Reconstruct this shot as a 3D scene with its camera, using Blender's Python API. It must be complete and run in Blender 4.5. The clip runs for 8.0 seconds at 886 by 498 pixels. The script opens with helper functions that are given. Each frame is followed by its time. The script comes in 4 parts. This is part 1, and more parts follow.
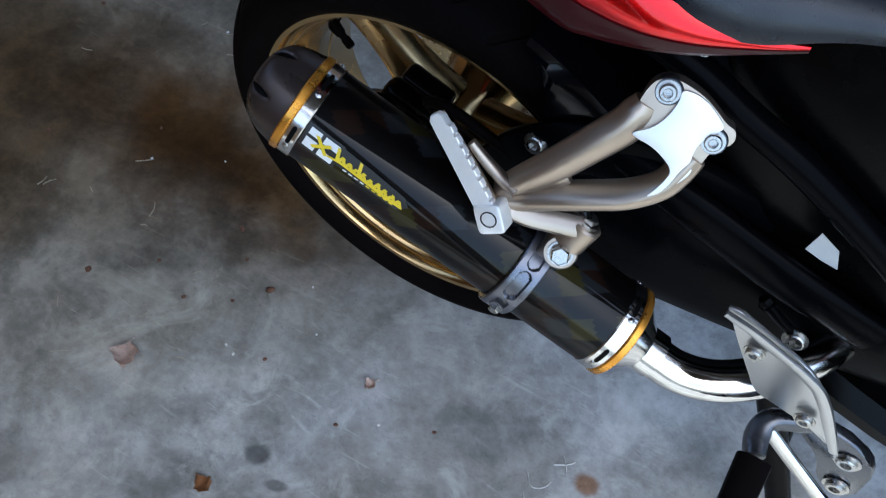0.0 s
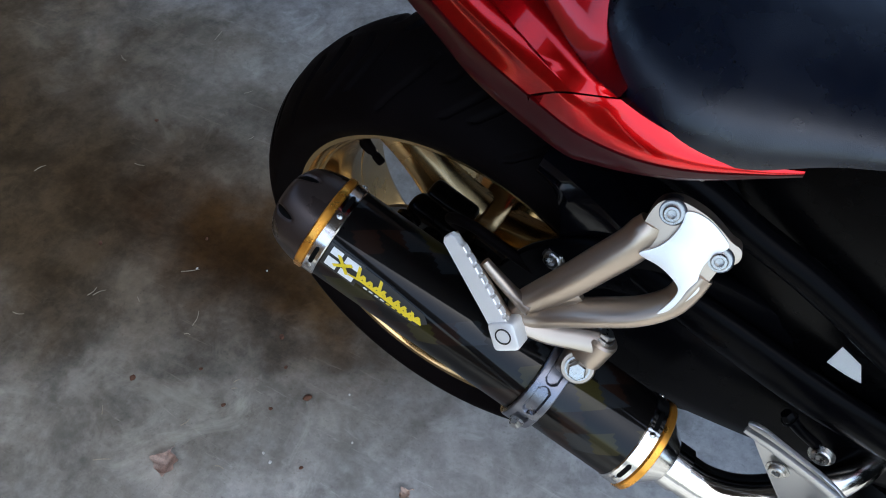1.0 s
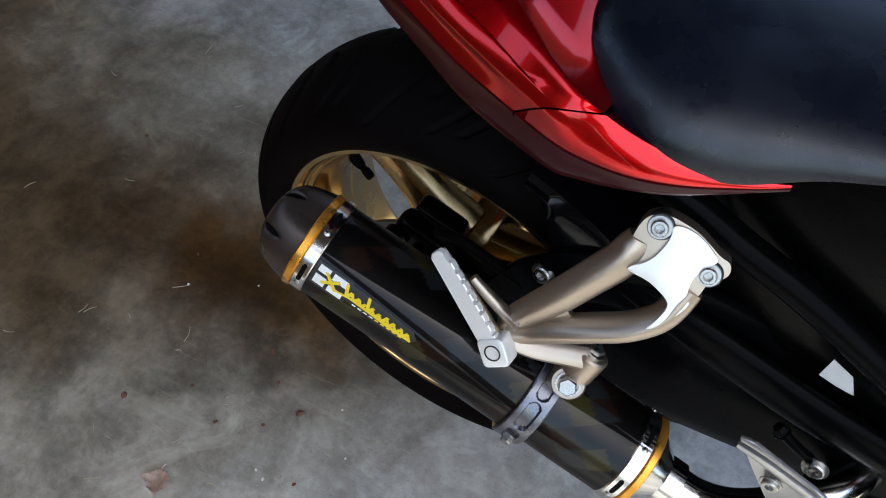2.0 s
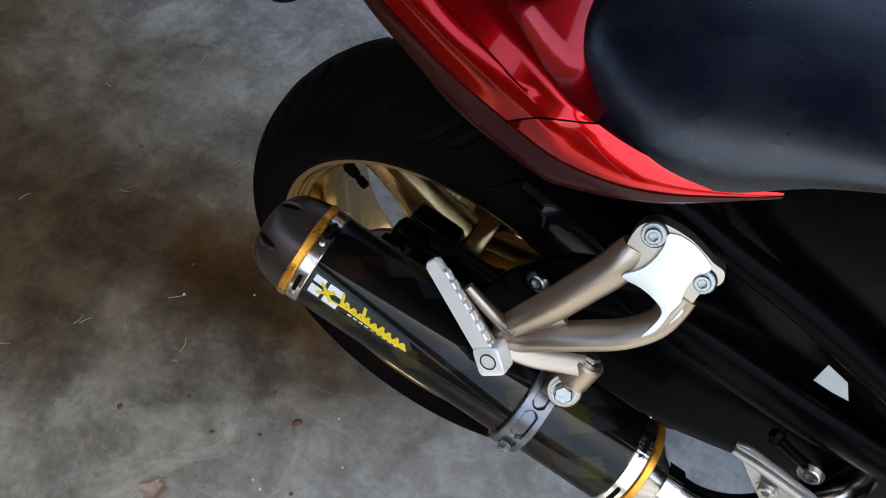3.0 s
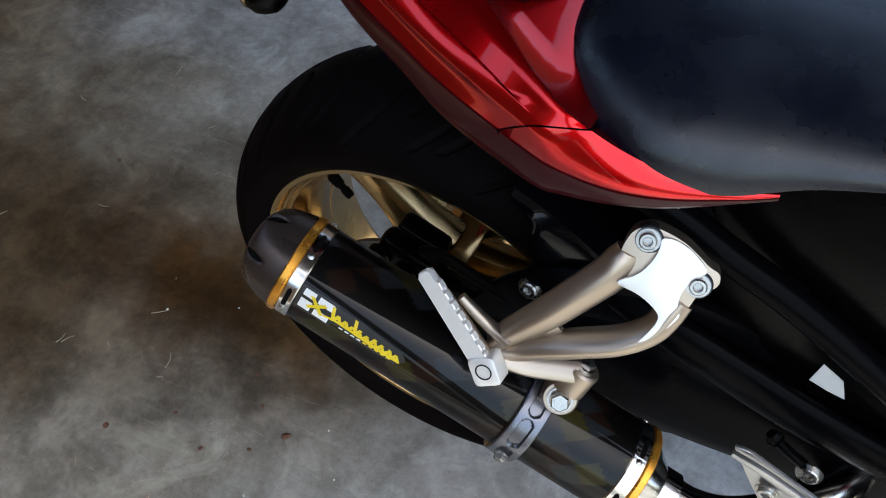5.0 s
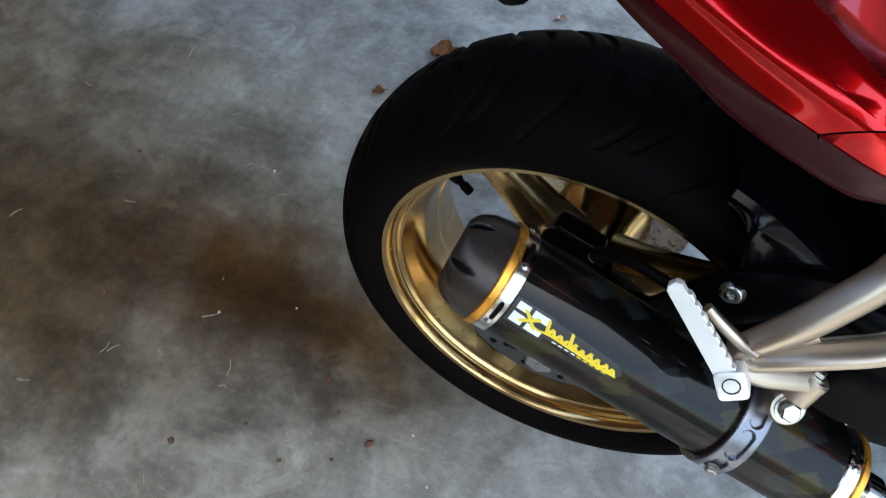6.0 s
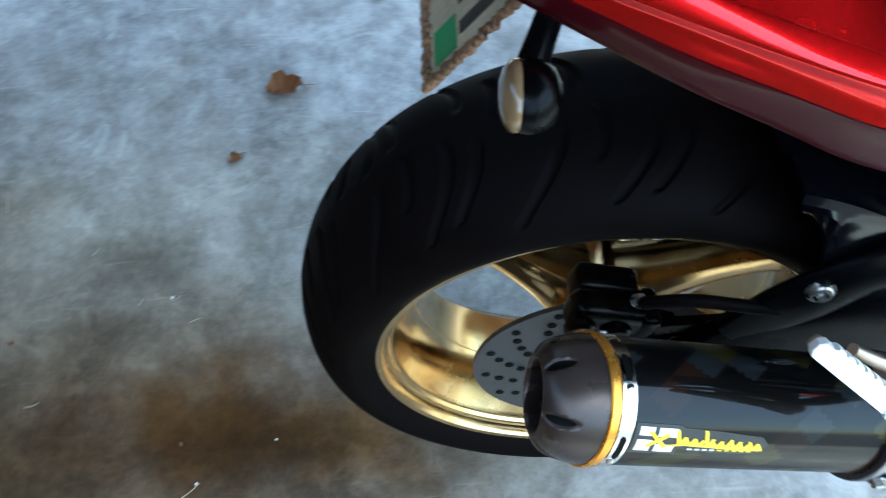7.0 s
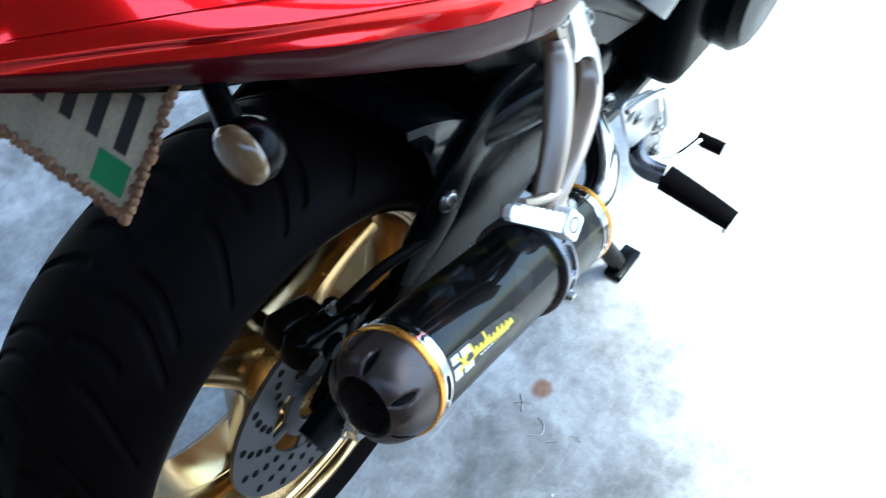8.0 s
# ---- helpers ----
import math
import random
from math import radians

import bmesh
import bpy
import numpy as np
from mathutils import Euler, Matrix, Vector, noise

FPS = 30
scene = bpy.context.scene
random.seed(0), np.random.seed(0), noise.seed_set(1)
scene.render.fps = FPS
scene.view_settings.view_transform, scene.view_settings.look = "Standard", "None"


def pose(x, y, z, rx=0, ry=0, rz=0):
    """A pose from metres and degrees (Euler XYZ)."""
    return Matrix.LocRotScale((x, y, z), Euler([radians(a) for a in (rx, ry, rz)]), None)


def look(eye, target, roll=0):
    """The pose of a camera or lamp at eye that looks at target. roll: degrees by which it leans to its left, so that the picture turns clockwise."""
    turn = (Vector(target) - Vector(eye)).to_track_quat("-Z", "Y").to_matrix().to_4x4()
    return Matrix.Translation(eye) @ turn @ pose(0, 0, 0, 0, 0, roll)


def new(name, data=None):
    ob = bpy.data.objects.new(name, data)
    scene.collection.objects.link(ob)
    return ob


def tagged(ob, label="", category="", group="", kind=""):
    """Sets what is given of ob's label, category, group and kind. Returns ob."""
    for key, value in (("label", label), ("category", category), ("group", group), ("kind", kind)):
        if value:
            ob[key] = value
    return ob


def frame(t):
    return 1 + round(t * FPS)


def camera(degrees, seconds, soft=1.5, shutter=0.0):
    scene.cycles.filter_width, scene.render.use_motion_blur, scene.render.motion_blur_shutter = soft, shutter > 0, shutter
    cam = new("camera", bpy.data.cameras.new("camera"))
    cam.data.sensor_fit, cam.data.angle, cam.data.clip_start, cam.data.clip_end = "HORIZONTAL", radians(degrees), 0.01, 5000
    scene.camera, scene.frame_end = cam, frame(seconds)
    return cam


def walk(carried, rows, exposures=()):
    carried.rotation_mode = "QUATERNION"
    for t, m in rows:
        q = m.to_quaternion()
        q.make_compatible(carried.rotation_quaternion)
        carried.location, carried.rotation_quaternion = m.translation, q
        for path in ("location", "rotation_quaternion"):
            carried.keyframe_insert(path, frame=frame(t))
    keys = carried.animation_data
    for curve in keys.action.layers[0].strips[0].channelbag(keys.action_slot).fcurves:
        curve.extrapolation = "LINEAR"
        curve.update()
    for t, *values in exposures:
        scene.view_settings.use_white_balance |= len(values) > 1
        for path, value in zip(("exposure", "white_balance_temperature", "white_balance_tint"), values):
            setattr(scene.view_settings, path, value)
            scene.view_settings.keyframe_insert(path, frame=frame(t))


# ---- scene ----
cam = camera(50, 8.0, soft=1.0, shutter=0.22)
# seconds, place, turn in degrees
PATH = [
    (0, 0.3375, -0.6642, 1.2263, 32.156, -1.841, 30.429),
    (0.5, 0.3695, -0.6531, 1.2442, 36.102, 1.261, 32.030),
    (0.7, 0.3670, -0.6495, 1.2475, 37.495, 1.148, 32.249),
    (1, 0.3655, -0.6405, 1.2526, 37.829, 1.398, 31.990),
    (1.2, 0.3649, -0.6369, 1.2515, 38.264, 1.331, 31.773),
    (2.5, 0.3684, -0.6287, 1.2532, 38.428, 1.771, 31.109),
    (3, 0.3680, -0.6290, 1.2550, 38.741, 1.735, 30.825),
    (3.5, 0.3677, -0.6355, 1.2551, 38.765, 1.770, 31.080),
    (4, 0.3684, -0.6329, 1.2550, 38.769, 1.959, 30.248),
    (4.2, 0.3675, -0.6322, 1.2549, 38.843, 2.069, 30.371),
    (5.3, 0.3318, -0.6241, 1.2466, 38.917, 0.601, 27.994),
    (5.5, 0.2841, -0.6370, 1.2381, 39.230, -1.103, 28.396),
    (5.8, 0.1461, -0.6612, 1.2245, 36.526, -2.375, 27.528),
    (6, 0.0822, -0.6925, 1.2212, 37.338, -2.494, 23.708),
    (6.3, 0.0028, -0.6867, 1.2200, 37.939, -4.227, 19.870),
    (6.5, -0.0416, -0.6297, 1.2118, 37.051, -2.605, 14.730),
    (6.8, -0.0940, -0.5358, 1.2048, 33.827, 2.771, 6.461),
    (7, -0.1128, -0.4962, 1.2006, 32.319, 3.715, -1.842),
    (7.2, -0.1411, -0.4579, 1.1875, 30.770, 0.708, -13.345),
    (7.3, -0.1527, -0.4446, 1.1861, 30.790, 0.074, -17.936),
    (7.5, -0.2106, -0.4354, 1.1897, 32.755, -0.459, -31.126),
    (7.7, -0.2828, -0.4256, 1.2094, 33.251, -2.055, -41.972),
    (8, -0.3346, -0.4667, 1.2175, 37.924, -1.793, -53.207),
]
EXPOSURES = [(0, 1.85, 5850, 2), (1.2, 1.9, 6300, 4), (2.4, 1.98, 6800, 4), (5.3, 1.98, 6800, 4), (6.5, 2.84, 6000, -7), (7.3, 3.1, 5450, -11), (8, 2.9, 5400, -4)]
walk(cam, [(t, pose(x, y, z, a, b, c)) for t, x, y, z, a, b, c in PATH], EXPOSURES)

# ---- daylight ----
world = bpy.data.worlds.new("daylight")
scene.world = world
world.use_nodes = True
wn = world.node_tree.nodes
sky = wn.new("ShaderNodeTexSky")
sky.sky_type = "NISHITA"
sky.sun_disc = False
sky.dust_density = 2.5
sky.sun_elevation = radians(68)
sky.sun_rotation = radians(129)
wn["Background"].inputs["Strength"].default_value = 0.15
world.node_tree.links.new(sky.outputs[0], wn["Background"].inputs["Color"])
sun_data = bpy.data.lights.new("sun", "SUN")
sun_data.energy = 2.6
sun_data.angle = radians(8)
sun_data.color = (1.0, 0.96, 0.9)
sun_lamp = new("sun", sun_data)
sun_lamp.matrix_world = look((0, 0, 0), (-math.cos(radians(68)) * math.cos(radians(39)), math.cos(radians(68)) * math.sin(radians(39)), -math.sin(radians(68))))

# ---- materials ----
def material(name, color, rough=0.5, metal=0.0, coat=0.0, spec=0.5):
    m = bpy.data.materials.new(name)
    m.use_nodes = True
    b = m.node_tree.nodes["Principled BSDF"]
    b.inputs["Base Color"].default_value = (*color, 1)
    b.inputs["Roughness"].default_value = rough
    b.inputs["Metallic"].default_value = metal
    b.inputs["Coat Weight"].default_value = coat
    b.inputs["Coat Roughness"].default_value = 0.04
    b.inputs["Specular IOR Level"].default_value = spec
    return m


def node(m, kind, **values):
    n = m.node_tree.nodes.new(kind)
    for key, value in values.items():
        n.inputs[key.replace("_", " ")].default_value = value
    return n


def link(m, a, b):
    m.node_tree.links.new(a, b)


def coords(m):
    return m.node_tree.nodes.new("ShaderNodeTexCoord").outputs["Object"]


def noise_of(m, scale, detail=4.0, rough=0.55, vec=None, distortion=0.0):
    n = node(m, "ShaderNodeTexNoise", Scale=scale, Detail=detail, Roughness=rough, Distortion=distortion)
    link(m, vec if vec is not None else coords(m), n.inputs["Vector"])
    return n.outputs["Fac"]


def ramp(m, fac, stops):
    n = m.node_tree.nodes.new("ShaderNodeValToRGB")
    els = n.color_ramp.elements
    while len(els) < len(stops):
        els.new(0.5)
    for el, (p, c) in zip(els, stops):
        el.position = p
        el.color = (*c, 1) if len(c) == 3 else c
    link(m, fac, n.inputs["Fac"])
    return n.outputs["Color"]


def grey(v):
    return (v, v, v)


def mixed(m, fac, a, b, mode="MIX"):
    n = m.node_tree.nodes.new("ShaderNodeMix")
    n.data_type = "RGBA"
    n.blend_type = mode
    for sock, v in ((n.inputs[0], fac), (n.inputs[6], a), (n.inputs[7], b)):
        if isinstance(v, (int, float)):
            sock.default_value = v
        elif isinstance(v, tuple):
            sock.default_value = (*v, 1)
        else:
            link(m, v, sock)
    return n.outputs[2]


def bsdf(m):
    return m.node_tree.nodes["Principled BSDF"]


def vary(m, color, amount=0.25, scale=40.0, fine=400.0, bump=0.15, rough=None, rough_amount=0.12, distance=0.001):
    """Colour, gloss and relief that vary at two scales."""
    big, small = noise_of(m, scale, 5.0), noise_of(m, fine, 3.0)
    dark, light = tuple(c * (1 - amount) for c in color), tuple(min(1, c * (1 + amount)) for c in color)
    col = ramp(m, big, [(0.3, dark), (0.7, light)])
    col = mixed(m, 0.35, col, ramp(m, small, [(0.35, dark), (0.65, light)]))
    link(m, col, bsdf(m).inputs["Base Color"])
    if rough is not None:
        lo, hi = max(0.02, rough - rough_amount), min(1.0, rough + rough_amount)
        link(m, ramp(m, big, [(0.3, grey(lo)), (0.7, grey(hi))]), bsdf(m).inputs["Roughness"])
    if bump:
        b = node(m, "ShaderNodeBump", Strength=bump, Distance=distance)
        link(m, small, b.inputs["Height"])
        link(m, b.outputs["Normal"], bsdf(m).inputs["Normal"])
    return m


def make(name, color, rough, metal=0.0, coat=0.0, spec=0.5, **kw):
    return vary(material(name, color, rough, metal, coat, spec), color, rough=rough, **kw)


RUBBER = make("tyre_rubber", (0.0035, 0.0024, 0.0024), 0.6, spec=0.5, scale=18, fine=500, bump=0.25, amount=0.3)
bsdf(RUBBER).inputs["IOR"].default_value = 1.1
GOLD = make("gold_wheel_paint", (0.49, 0.325, 0.135), 0.2, metal=1.0, coat=0.4, scale=14, fine=900, bump=0.03, amount=0.12)
RED = make("red_paint", (0.62, 0.0012, 0.004), 0.24, metal=0.9, coat=0.7, scale=9, fine=1500, bump=0.004, amount=0.06, rough_amount=0.04)
bsdf(RED).inputs["IOR"].default_value = 1.35
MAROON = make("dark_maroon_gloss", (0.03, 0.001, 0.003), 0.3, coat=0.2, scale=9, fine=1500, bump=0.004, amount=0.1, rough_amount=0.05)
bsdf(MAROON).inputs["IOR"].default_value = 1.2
VINYL = make("seat_vinyl", (0.003, 0.005, 0.011), 0.28, spec=0.5, scale=25, fine=1100, bump=0.3, amount=0.15, distance=0.0005)
bsdf(VINYL).inputs["IOR"].default_value = 1.5
BLACK = make("black_plastic", (0.001, 0.001, 0.0012), 0.26, spec=0.5, scale=20, fine=700, bump=0.06, amount=0.3, rough_amount=0.05)
bsdf(BLACK).inputs["IOR"].default_value = 1.17
SATIN = make("black_frame_paint", (0.0015, 0.0015, 0.002), 0.28, spec=0.3, scale=10, fine=900, bump=0.04, amount=0.25, rough_amount=0.04)
bsdf(SATIN).inputs["IOR"].default_value = 1.13
ALU = make("cast_aluminium", (0.42, 0.345, 0.275), 0.36, metal=0.9, scale=12, fine=1600, bump=0.02, amount=0.05, rough_amount=0.03)
BRUSHED = make("brushed_aluminium", (0.46, 0.46, 0.46), 0.36, metal=0.9, scale=30, fine=1400, bump=0.03, amount=0.08, rough_amount=0.05)
# lighter aluminium; glare on the peg and raised face is in its colour
BRIGHT_ALU = make("glare_bright_aluminium", (0.86, 0.85, 0.83), 0.32, metal=0.4, scale=30, fine=1400, bump=0.03, amount=0.04, rough_amount=0.05)
DARKALU = make("grey_anodised_aluminium", (0.11, 0.115, 0.13), 0.3, metal=0.9, scale=30, fine=900, bump=0.08, amount=0.15)
STEEL = make("polished_steel", (0.66, 0.65, 0.63), 0.14, metal=1.0, scale=30, fine=800, bump=0.03, amount=0.12, rough_amount=0.07)
BOLT = make("bolt_steel", (0.45, 0.44, 0.42), 0.3, metal=1.0, scale=120, fine=900, bump=0.1, amount=0.25)
BAND = make("gold_anodised_band", (0.74, 0.33, 0.045), 0.3, metal=0.8, scale=60, fine=900, bump=0.05, amount=0.12)
CAP = make("bronze_grey_end_cap", (0.055, 0.041, 0.036), 0.3, metal=0.6, scale=25, fine=900, bump=0.05, amount=0.2)
DISC = make("brake_disc_steel", (0.095, 0.092, 0.092), 0.4, metal=0.7, scale=40, fine=900, bump=0.08, amount=0.25)
GLOSS = make("gloss_black_plastic", (0.002, 0.002, 0.003), 0.13, coat=0.1, scale=20, fine=700, bump=0.04, amount=0.3, rough_amount=0.02)
bsdf(GLOSS).inputs["IOR"].default_value = 1.25
# near-black for the painted shade of holes and slots
DARK = make("painted_hollow_shade", (0.003, 0.003, 0.003), 0.6, spec=0.05, scale=40, fine=500, bump=0.1, amount=0.3)
WHITE = make("white_vinyl", (0.75, 0.75, 0.73), 0.4, scale=60, fine=500, bump=0.02, amount=0.06)
YELLOW = make("yellow_vinyl", (0.75, 0.55, 0.02), 0.4, scale=60, fine=500, bump=0.02, amount=0.06)
INK = make("black_ink", (0.015, 0.014, 0.012), 0.5, scale=60, fine=500, bump=0.02, amount=0.2)


# ---- mesh helpers ----
def finish(bm, angle=38):
    bmesh.ops.recalc_face_normals(bm, faces=bm.faces)
    for f in bm.faces:
        f.smooth = True
    for e in bm.edges:
        e.smooth = len(e.link_faces) == 2 and e.calc_face_angle(0) < radians(angle)
    return bm


def part(name, bm, mat, parent, label="", angle=38):
    finish(bm, angle)
    me = bpy.data.meshes.new(name)
    bm.to_mesh(me)
    bm.free()
    me.materials.append(mat)
    ob = new(name, me)
    if parent is not None:
        ob.parent = parent
    return tagged(ob, label=label)


def joined(*bms):
    out = bmesh.new()
    for b in bms:
        me = bpy.data.meshes.new("tmp")
        b.to_mesh(me)
        b.free()
        out.from_mesh(me)
        bpy.data.meshes.remove(me)
    return out


def axis_frame(p, d, side=(0, 1, 0)):
    """A frame at p with its z axis along d and its y axis as near as may be to side."""
    z = Vector(d).normalized()
    x = Vector(side).cross(z)
    if x.length < 1e-4:
        x = Vector((1, 0, 0)).cross(z)
    x.normalize()
    y = z.cross(x)
    m = Matrix((x, y, z)).transposed().to_4x4()
    m.translation = Vector(p)
    return m


def loft(rings, close=True, caps=True):
    bm = bmesh.new()
    vs = [[bm.verts.new(p) for p in ring] for ring in rings]
    n = len(vs[0])
    for a, b in zip(vs, vs[1:]):
        for i in range(n if close else n - 1):
            j = (i + 1) % n
            bm.faces.new((a[i], a[j], b[j], b[i]))
    if caps:
        bm.faces.new(list(reversed(vs[0])))
        bm.faces.new(vs[-1])
    return bm


def lathe(profile, m, seg=48, sx=1.0, caps=False, ring=False):
    """Turns (radius, height) pairs about the z axis of m; ring closes the profile on itself."""
    rows = []
    for r, h in profile + ([profile[0]] if ring else []):
        rows.append([m @ Vector((sx * r * math.cos(2 * math.pi * i / seg), r * math.sin(2 * math.pi * i / seg), h)) for i in range(seg)])
    bm = loft(rows, caps=caps)
    if ring:
        bmesh.ops.remove_doubles(bm, verts=bm.verts, dist=1e-6)
    return bm


def spline(points, n):
    """n places along a smooth line through the points (Catmull-Rom), of any dimension."""
    pts = [np.array(p, float) for p in points]
    pts = [2 * pts[0] - pts[1]] + pts + [2 * pts[-1] - pts[-2]]
    out = []
    for k in range(n):
        u = k / (n - 1) * (len(pts) - 3)
        i = min(int(u), len(pts) - 4)
        s = u - i
        a, b, c, d = pts[i:i + 4]
        out.append(0.5 * (2 * b + (c - a) * s + (2 * a - 5 * b + 4 * c - d) * s * s + (3 * b - a - 3 * c + d) * s ** 3))
    return out


def sweep(points, n=20, seg=14, side=(0, 1, 0), power=2.0, ends=True):
    """A bar along points (x, y, z, half width, half depth); side is the way of the width; power over 2 makes it boxy."""
    pts = spline(points, n)
    rings = []
    for k, p in enumerate(pts):
        d = pts[min(k + 1, n - 1)][:3] - pts[max(k - 1, 0)][:3]
        m = axis_frame(p[:3], d, side)
        ring = []
        for i in range(seg):
            a = 2 * math.pi * (i + 0.5) / seg
            c, s = math.cos(a), math.sin(a)
            q = (abs(c) ** power + abs(s) ** power) ** (-1 / power)
            ring.append(m @ Vector((c * q * p[4], s * q * p[3], 0)))
        rings.append(ring)
    return loft(rings, caps=ends)


def tube(points, radius, n=24, seg=12):
    return sweep([(*p, radius, radius) for p in points], n, seg)


def prism(outline, depth, m, bevel=0.0, steps=2):
    """A plate with the outline (in the xy plane of m), depth thick upwards along z."""
    bm = bmesh.new()
    lo = [bm.verts.new(m @ Vector((x, y, 0))) for x, y in outline]
    hi = [bm.verts.new(m @ Vector((x, y, depth))) for x, y in outline]
    n = len(outline)
    bm.faces.new(list(reversed(lo)))
    bm.faces.new(hi)
    for i in range(n):
        bm.faces.new((lo[i], lo[(i + 1) % n], hi[(i + 1) % n], hi[i]))
    if bevel:
        rim = [e for e in bm.edges if (e.verts[0] in lo) == (e.verts[1] in lo)]
        bmesh.ops.bevel(bm, geom=rim, offset=bevel, segments=steps, affect="EDGES", profile=0.5)
    return bm


def rounded(points, r=0.2, n=4):
    """The outline with its corners rounded off by a share r of the shorter side."""
    out = []
    k = len(points)
    for i in range(k):
        p, a, b = (Vector((*points[j % k],)) for j in (i, i - 1, i + 1))
        d = r * min((a - p).length, (b - p).length)
        s, e = p + (a - p).normalized() * d, p + (b - p).normalized() * d
        for j in range(n + 1):
            u = j / n
            q = s * (1 - u) ** 2 + p * 2 * u * (1 - u) + e * u * u
            out.append((q.x, q.y))
    return out


def smoothed(points, n=2):
    """A closed outline rounded by cutting its corners n times."""
    for _ in range(n):
        out = []
        for i, p in enumerate(points):
            q = points[(i + 1) % len(points)]
            out += [tuple(0.75 * a + 0.25 * b for a, b in zip(p, q)), tuple(0.25 * a + 0.75 * b for a, b in zip(p, q))]
        points = out
    return points


def box(size, m, bevel=0.002, steps=2):
    x, y, z = (s / 2 for s in size)
    bm = prism([(-x, -y), (x, -y), (x, y), (-x, y)], 2 * z, m @ Matrix.Translation((0, 0, -z)))
    if bevel:
        bmesh.ops.bevel(bm, geom=list(bm.edges), offset=bevel, segments=steps, affect="EDGES", profile=0.5)
    return bm


def eased(v):
    v = min(1.0, max(0.0, v))
    return v * v * (3 - 2 * v)


def bolt_head(p, d, r=0.007, h=0.006):
    """A round head with a hexagon socket, on a washer."""
    m = axis_frame(p, d)
    head = lathe([(r * 1.35, 0), (r * 1.35, 0.0015), (r, 0.0015), (r, h * 0.8), (r * 0.85, h), (r * 0.55, h)], m, 18)
    socket = lathe([(r * 0.55, h), (r * 0.5, h * 0.4), (0.0002, h * 0.4)], m, 6)
    return joined(head, socket)


def hex_bolt(p, d, r=0.009, h=0.007):
    m = axis_frame(p, d)
    return joined(lathe([(r * 1.3, 0), (r * 1.3, 0.002), (r * 1.1, 0.002)], m, 20), lathe([(r, 0.002), (r, h), (r * 0.85, h * 1.15), (0.0002, h * 1.15)], m, 6))

# ---- the garage ----
def concrete():
    m = material("stained_concrete", (0.3, 0.29, 0.27), 0.6, spec=0.12)
    v = coords(m)
    big, mid, small, grain = noise_of(m, 1.3, 5, 0.6, v), noise_of(m, 4.2, 7, 0.62, v, 0.25), noise_of(m, 17.0, 8, 0.64, v, 0.15), noise_of(m, 150.0, 4, 0.6, v)
    rough_grain = noise_of(m, 62.0, 8, 0.7, v)
    col = ramp(m, mid, [(0.37, (0.135, 0.137, 0.136)), (0.47, (0.24, 0.242, 0.24)), (0.56, (0.33, 0.332, 0.33)), (0.67, (0.44, 0.44, 0.435))])
    col = mixed(m, 0.38, col, ramp(m, small, [(0.39, (0.1, 0.1, 0.095)), (0.5, (0.24, 0.24, 0.235)), (0.61, (0.44, 0.44, 0.435))]))
    col = mixed(m, 0.2, col, ramp(m, rough_grain, [(0.36, (0.09, 0.09, 0.087)), (0.5, (0.25, 0.25, 0.245)), (0.64, (0.45, 0.45, 0.445))]))
    col = mixed(m, ramp(m, big, [(0.45, grey(0.0)), (0.68, grey(0.4))]), col, (0.15, 0.125, 0.09))
    col = mixed(m, ramp(m, grain, [(0.3, grey(0.25)), (0.42, grey(0.0))]), col, (0.05, 0.048, 0.044))
    patch = noise_of(m, 8.5, 6, 0.68, v, 0.9)
    col = mixed(m, ramp(m, patch, [(0.36, grey(0.42)), (0.47, grey(0.0))]), col, (0.13, 0.13, 0.118))
    col = mixed(m, ramp(m, patch, [(0.56, grey(0.0)), (0.68, grey(0.5))]), col, (0.44, 0.45, 0.43))
    # thin pale scuffs, drawn out in three directions
    for turn, sx, sy, lo, share in ((35, 6.0, 46.0, 0.62, 0.4), (-50, 9.0, 110.0, 0.63, 0.4), (80, 14.0, 150.0, 0.64, 0.35)):
        scuff = m.node_tree.nodes.new("ShaderNodeMapping")
        scuff.inputs["Rotation"].default_value = (0, 0, radians(turn))
        scuff.inputs["Scale"].default_value = (sx, sy, 1)
        link(m, v, scuff.inputs["Vector"])
        col = mixed(m, ramp(m, noise_of(m, 1.0, 5, 0.7, scuff.outputs[0], 0.6), [(lo, grey(0.0)), (lo + 0.1, grey(share))]), col, (0.46, 0.46, 0.44))

    def blot(col, x, y, rx, ry, turn, tint, share, ragged=0.9, scale=9.0, soft=0.5):
        """A stain or a patch of painted light with a ragged edge, its middle at x, y."""
        mp = node(m, "ShaderNodeMapping")
        mp.vector_type = "TEXTURE"
        mp.inputs["Location"].default_value = (x, y, 0)
        mp.inputs["Rotation"].default_value = (0, 0, radians(turn))
        mp.inputs["Scale"].default_value = (rx, ry, 1)
        link(m, v, mp.inputs["Vector"])
        ln = m.node_tree.nodes.new("ShaderNodeVectorMath")
        ln.operation = "LENGTH"
        link(m, mp.outputs[0], ln.inputs[0])
        add = m.node_tree.nodes.new("ShaderNodeMath")
        add.operation = "MULTIPLY_ADD"
        link(m, noise_of(m, scale, 6, 0.62, v, 0.2), add.inputs[0])
        add.inputs[1].default_value = ragged
        link(m, ln.outputs["Value"], add.inputs[2])
        fade = m.node_tree.nodes.new("ShaderNodeMapRange")
        fade.interpolation_type = "SMOOTHSTEP"
        link(m, add.outputs[0], fade.inputs["Value"])
        for key, value in (("From Min", soft + 0.5 * ragged), ("From Max", 1.0 + 0.5 * ragged), ("To Min", share), ("To Max", 0.0)):
            fade.inputs[key].default_value = value
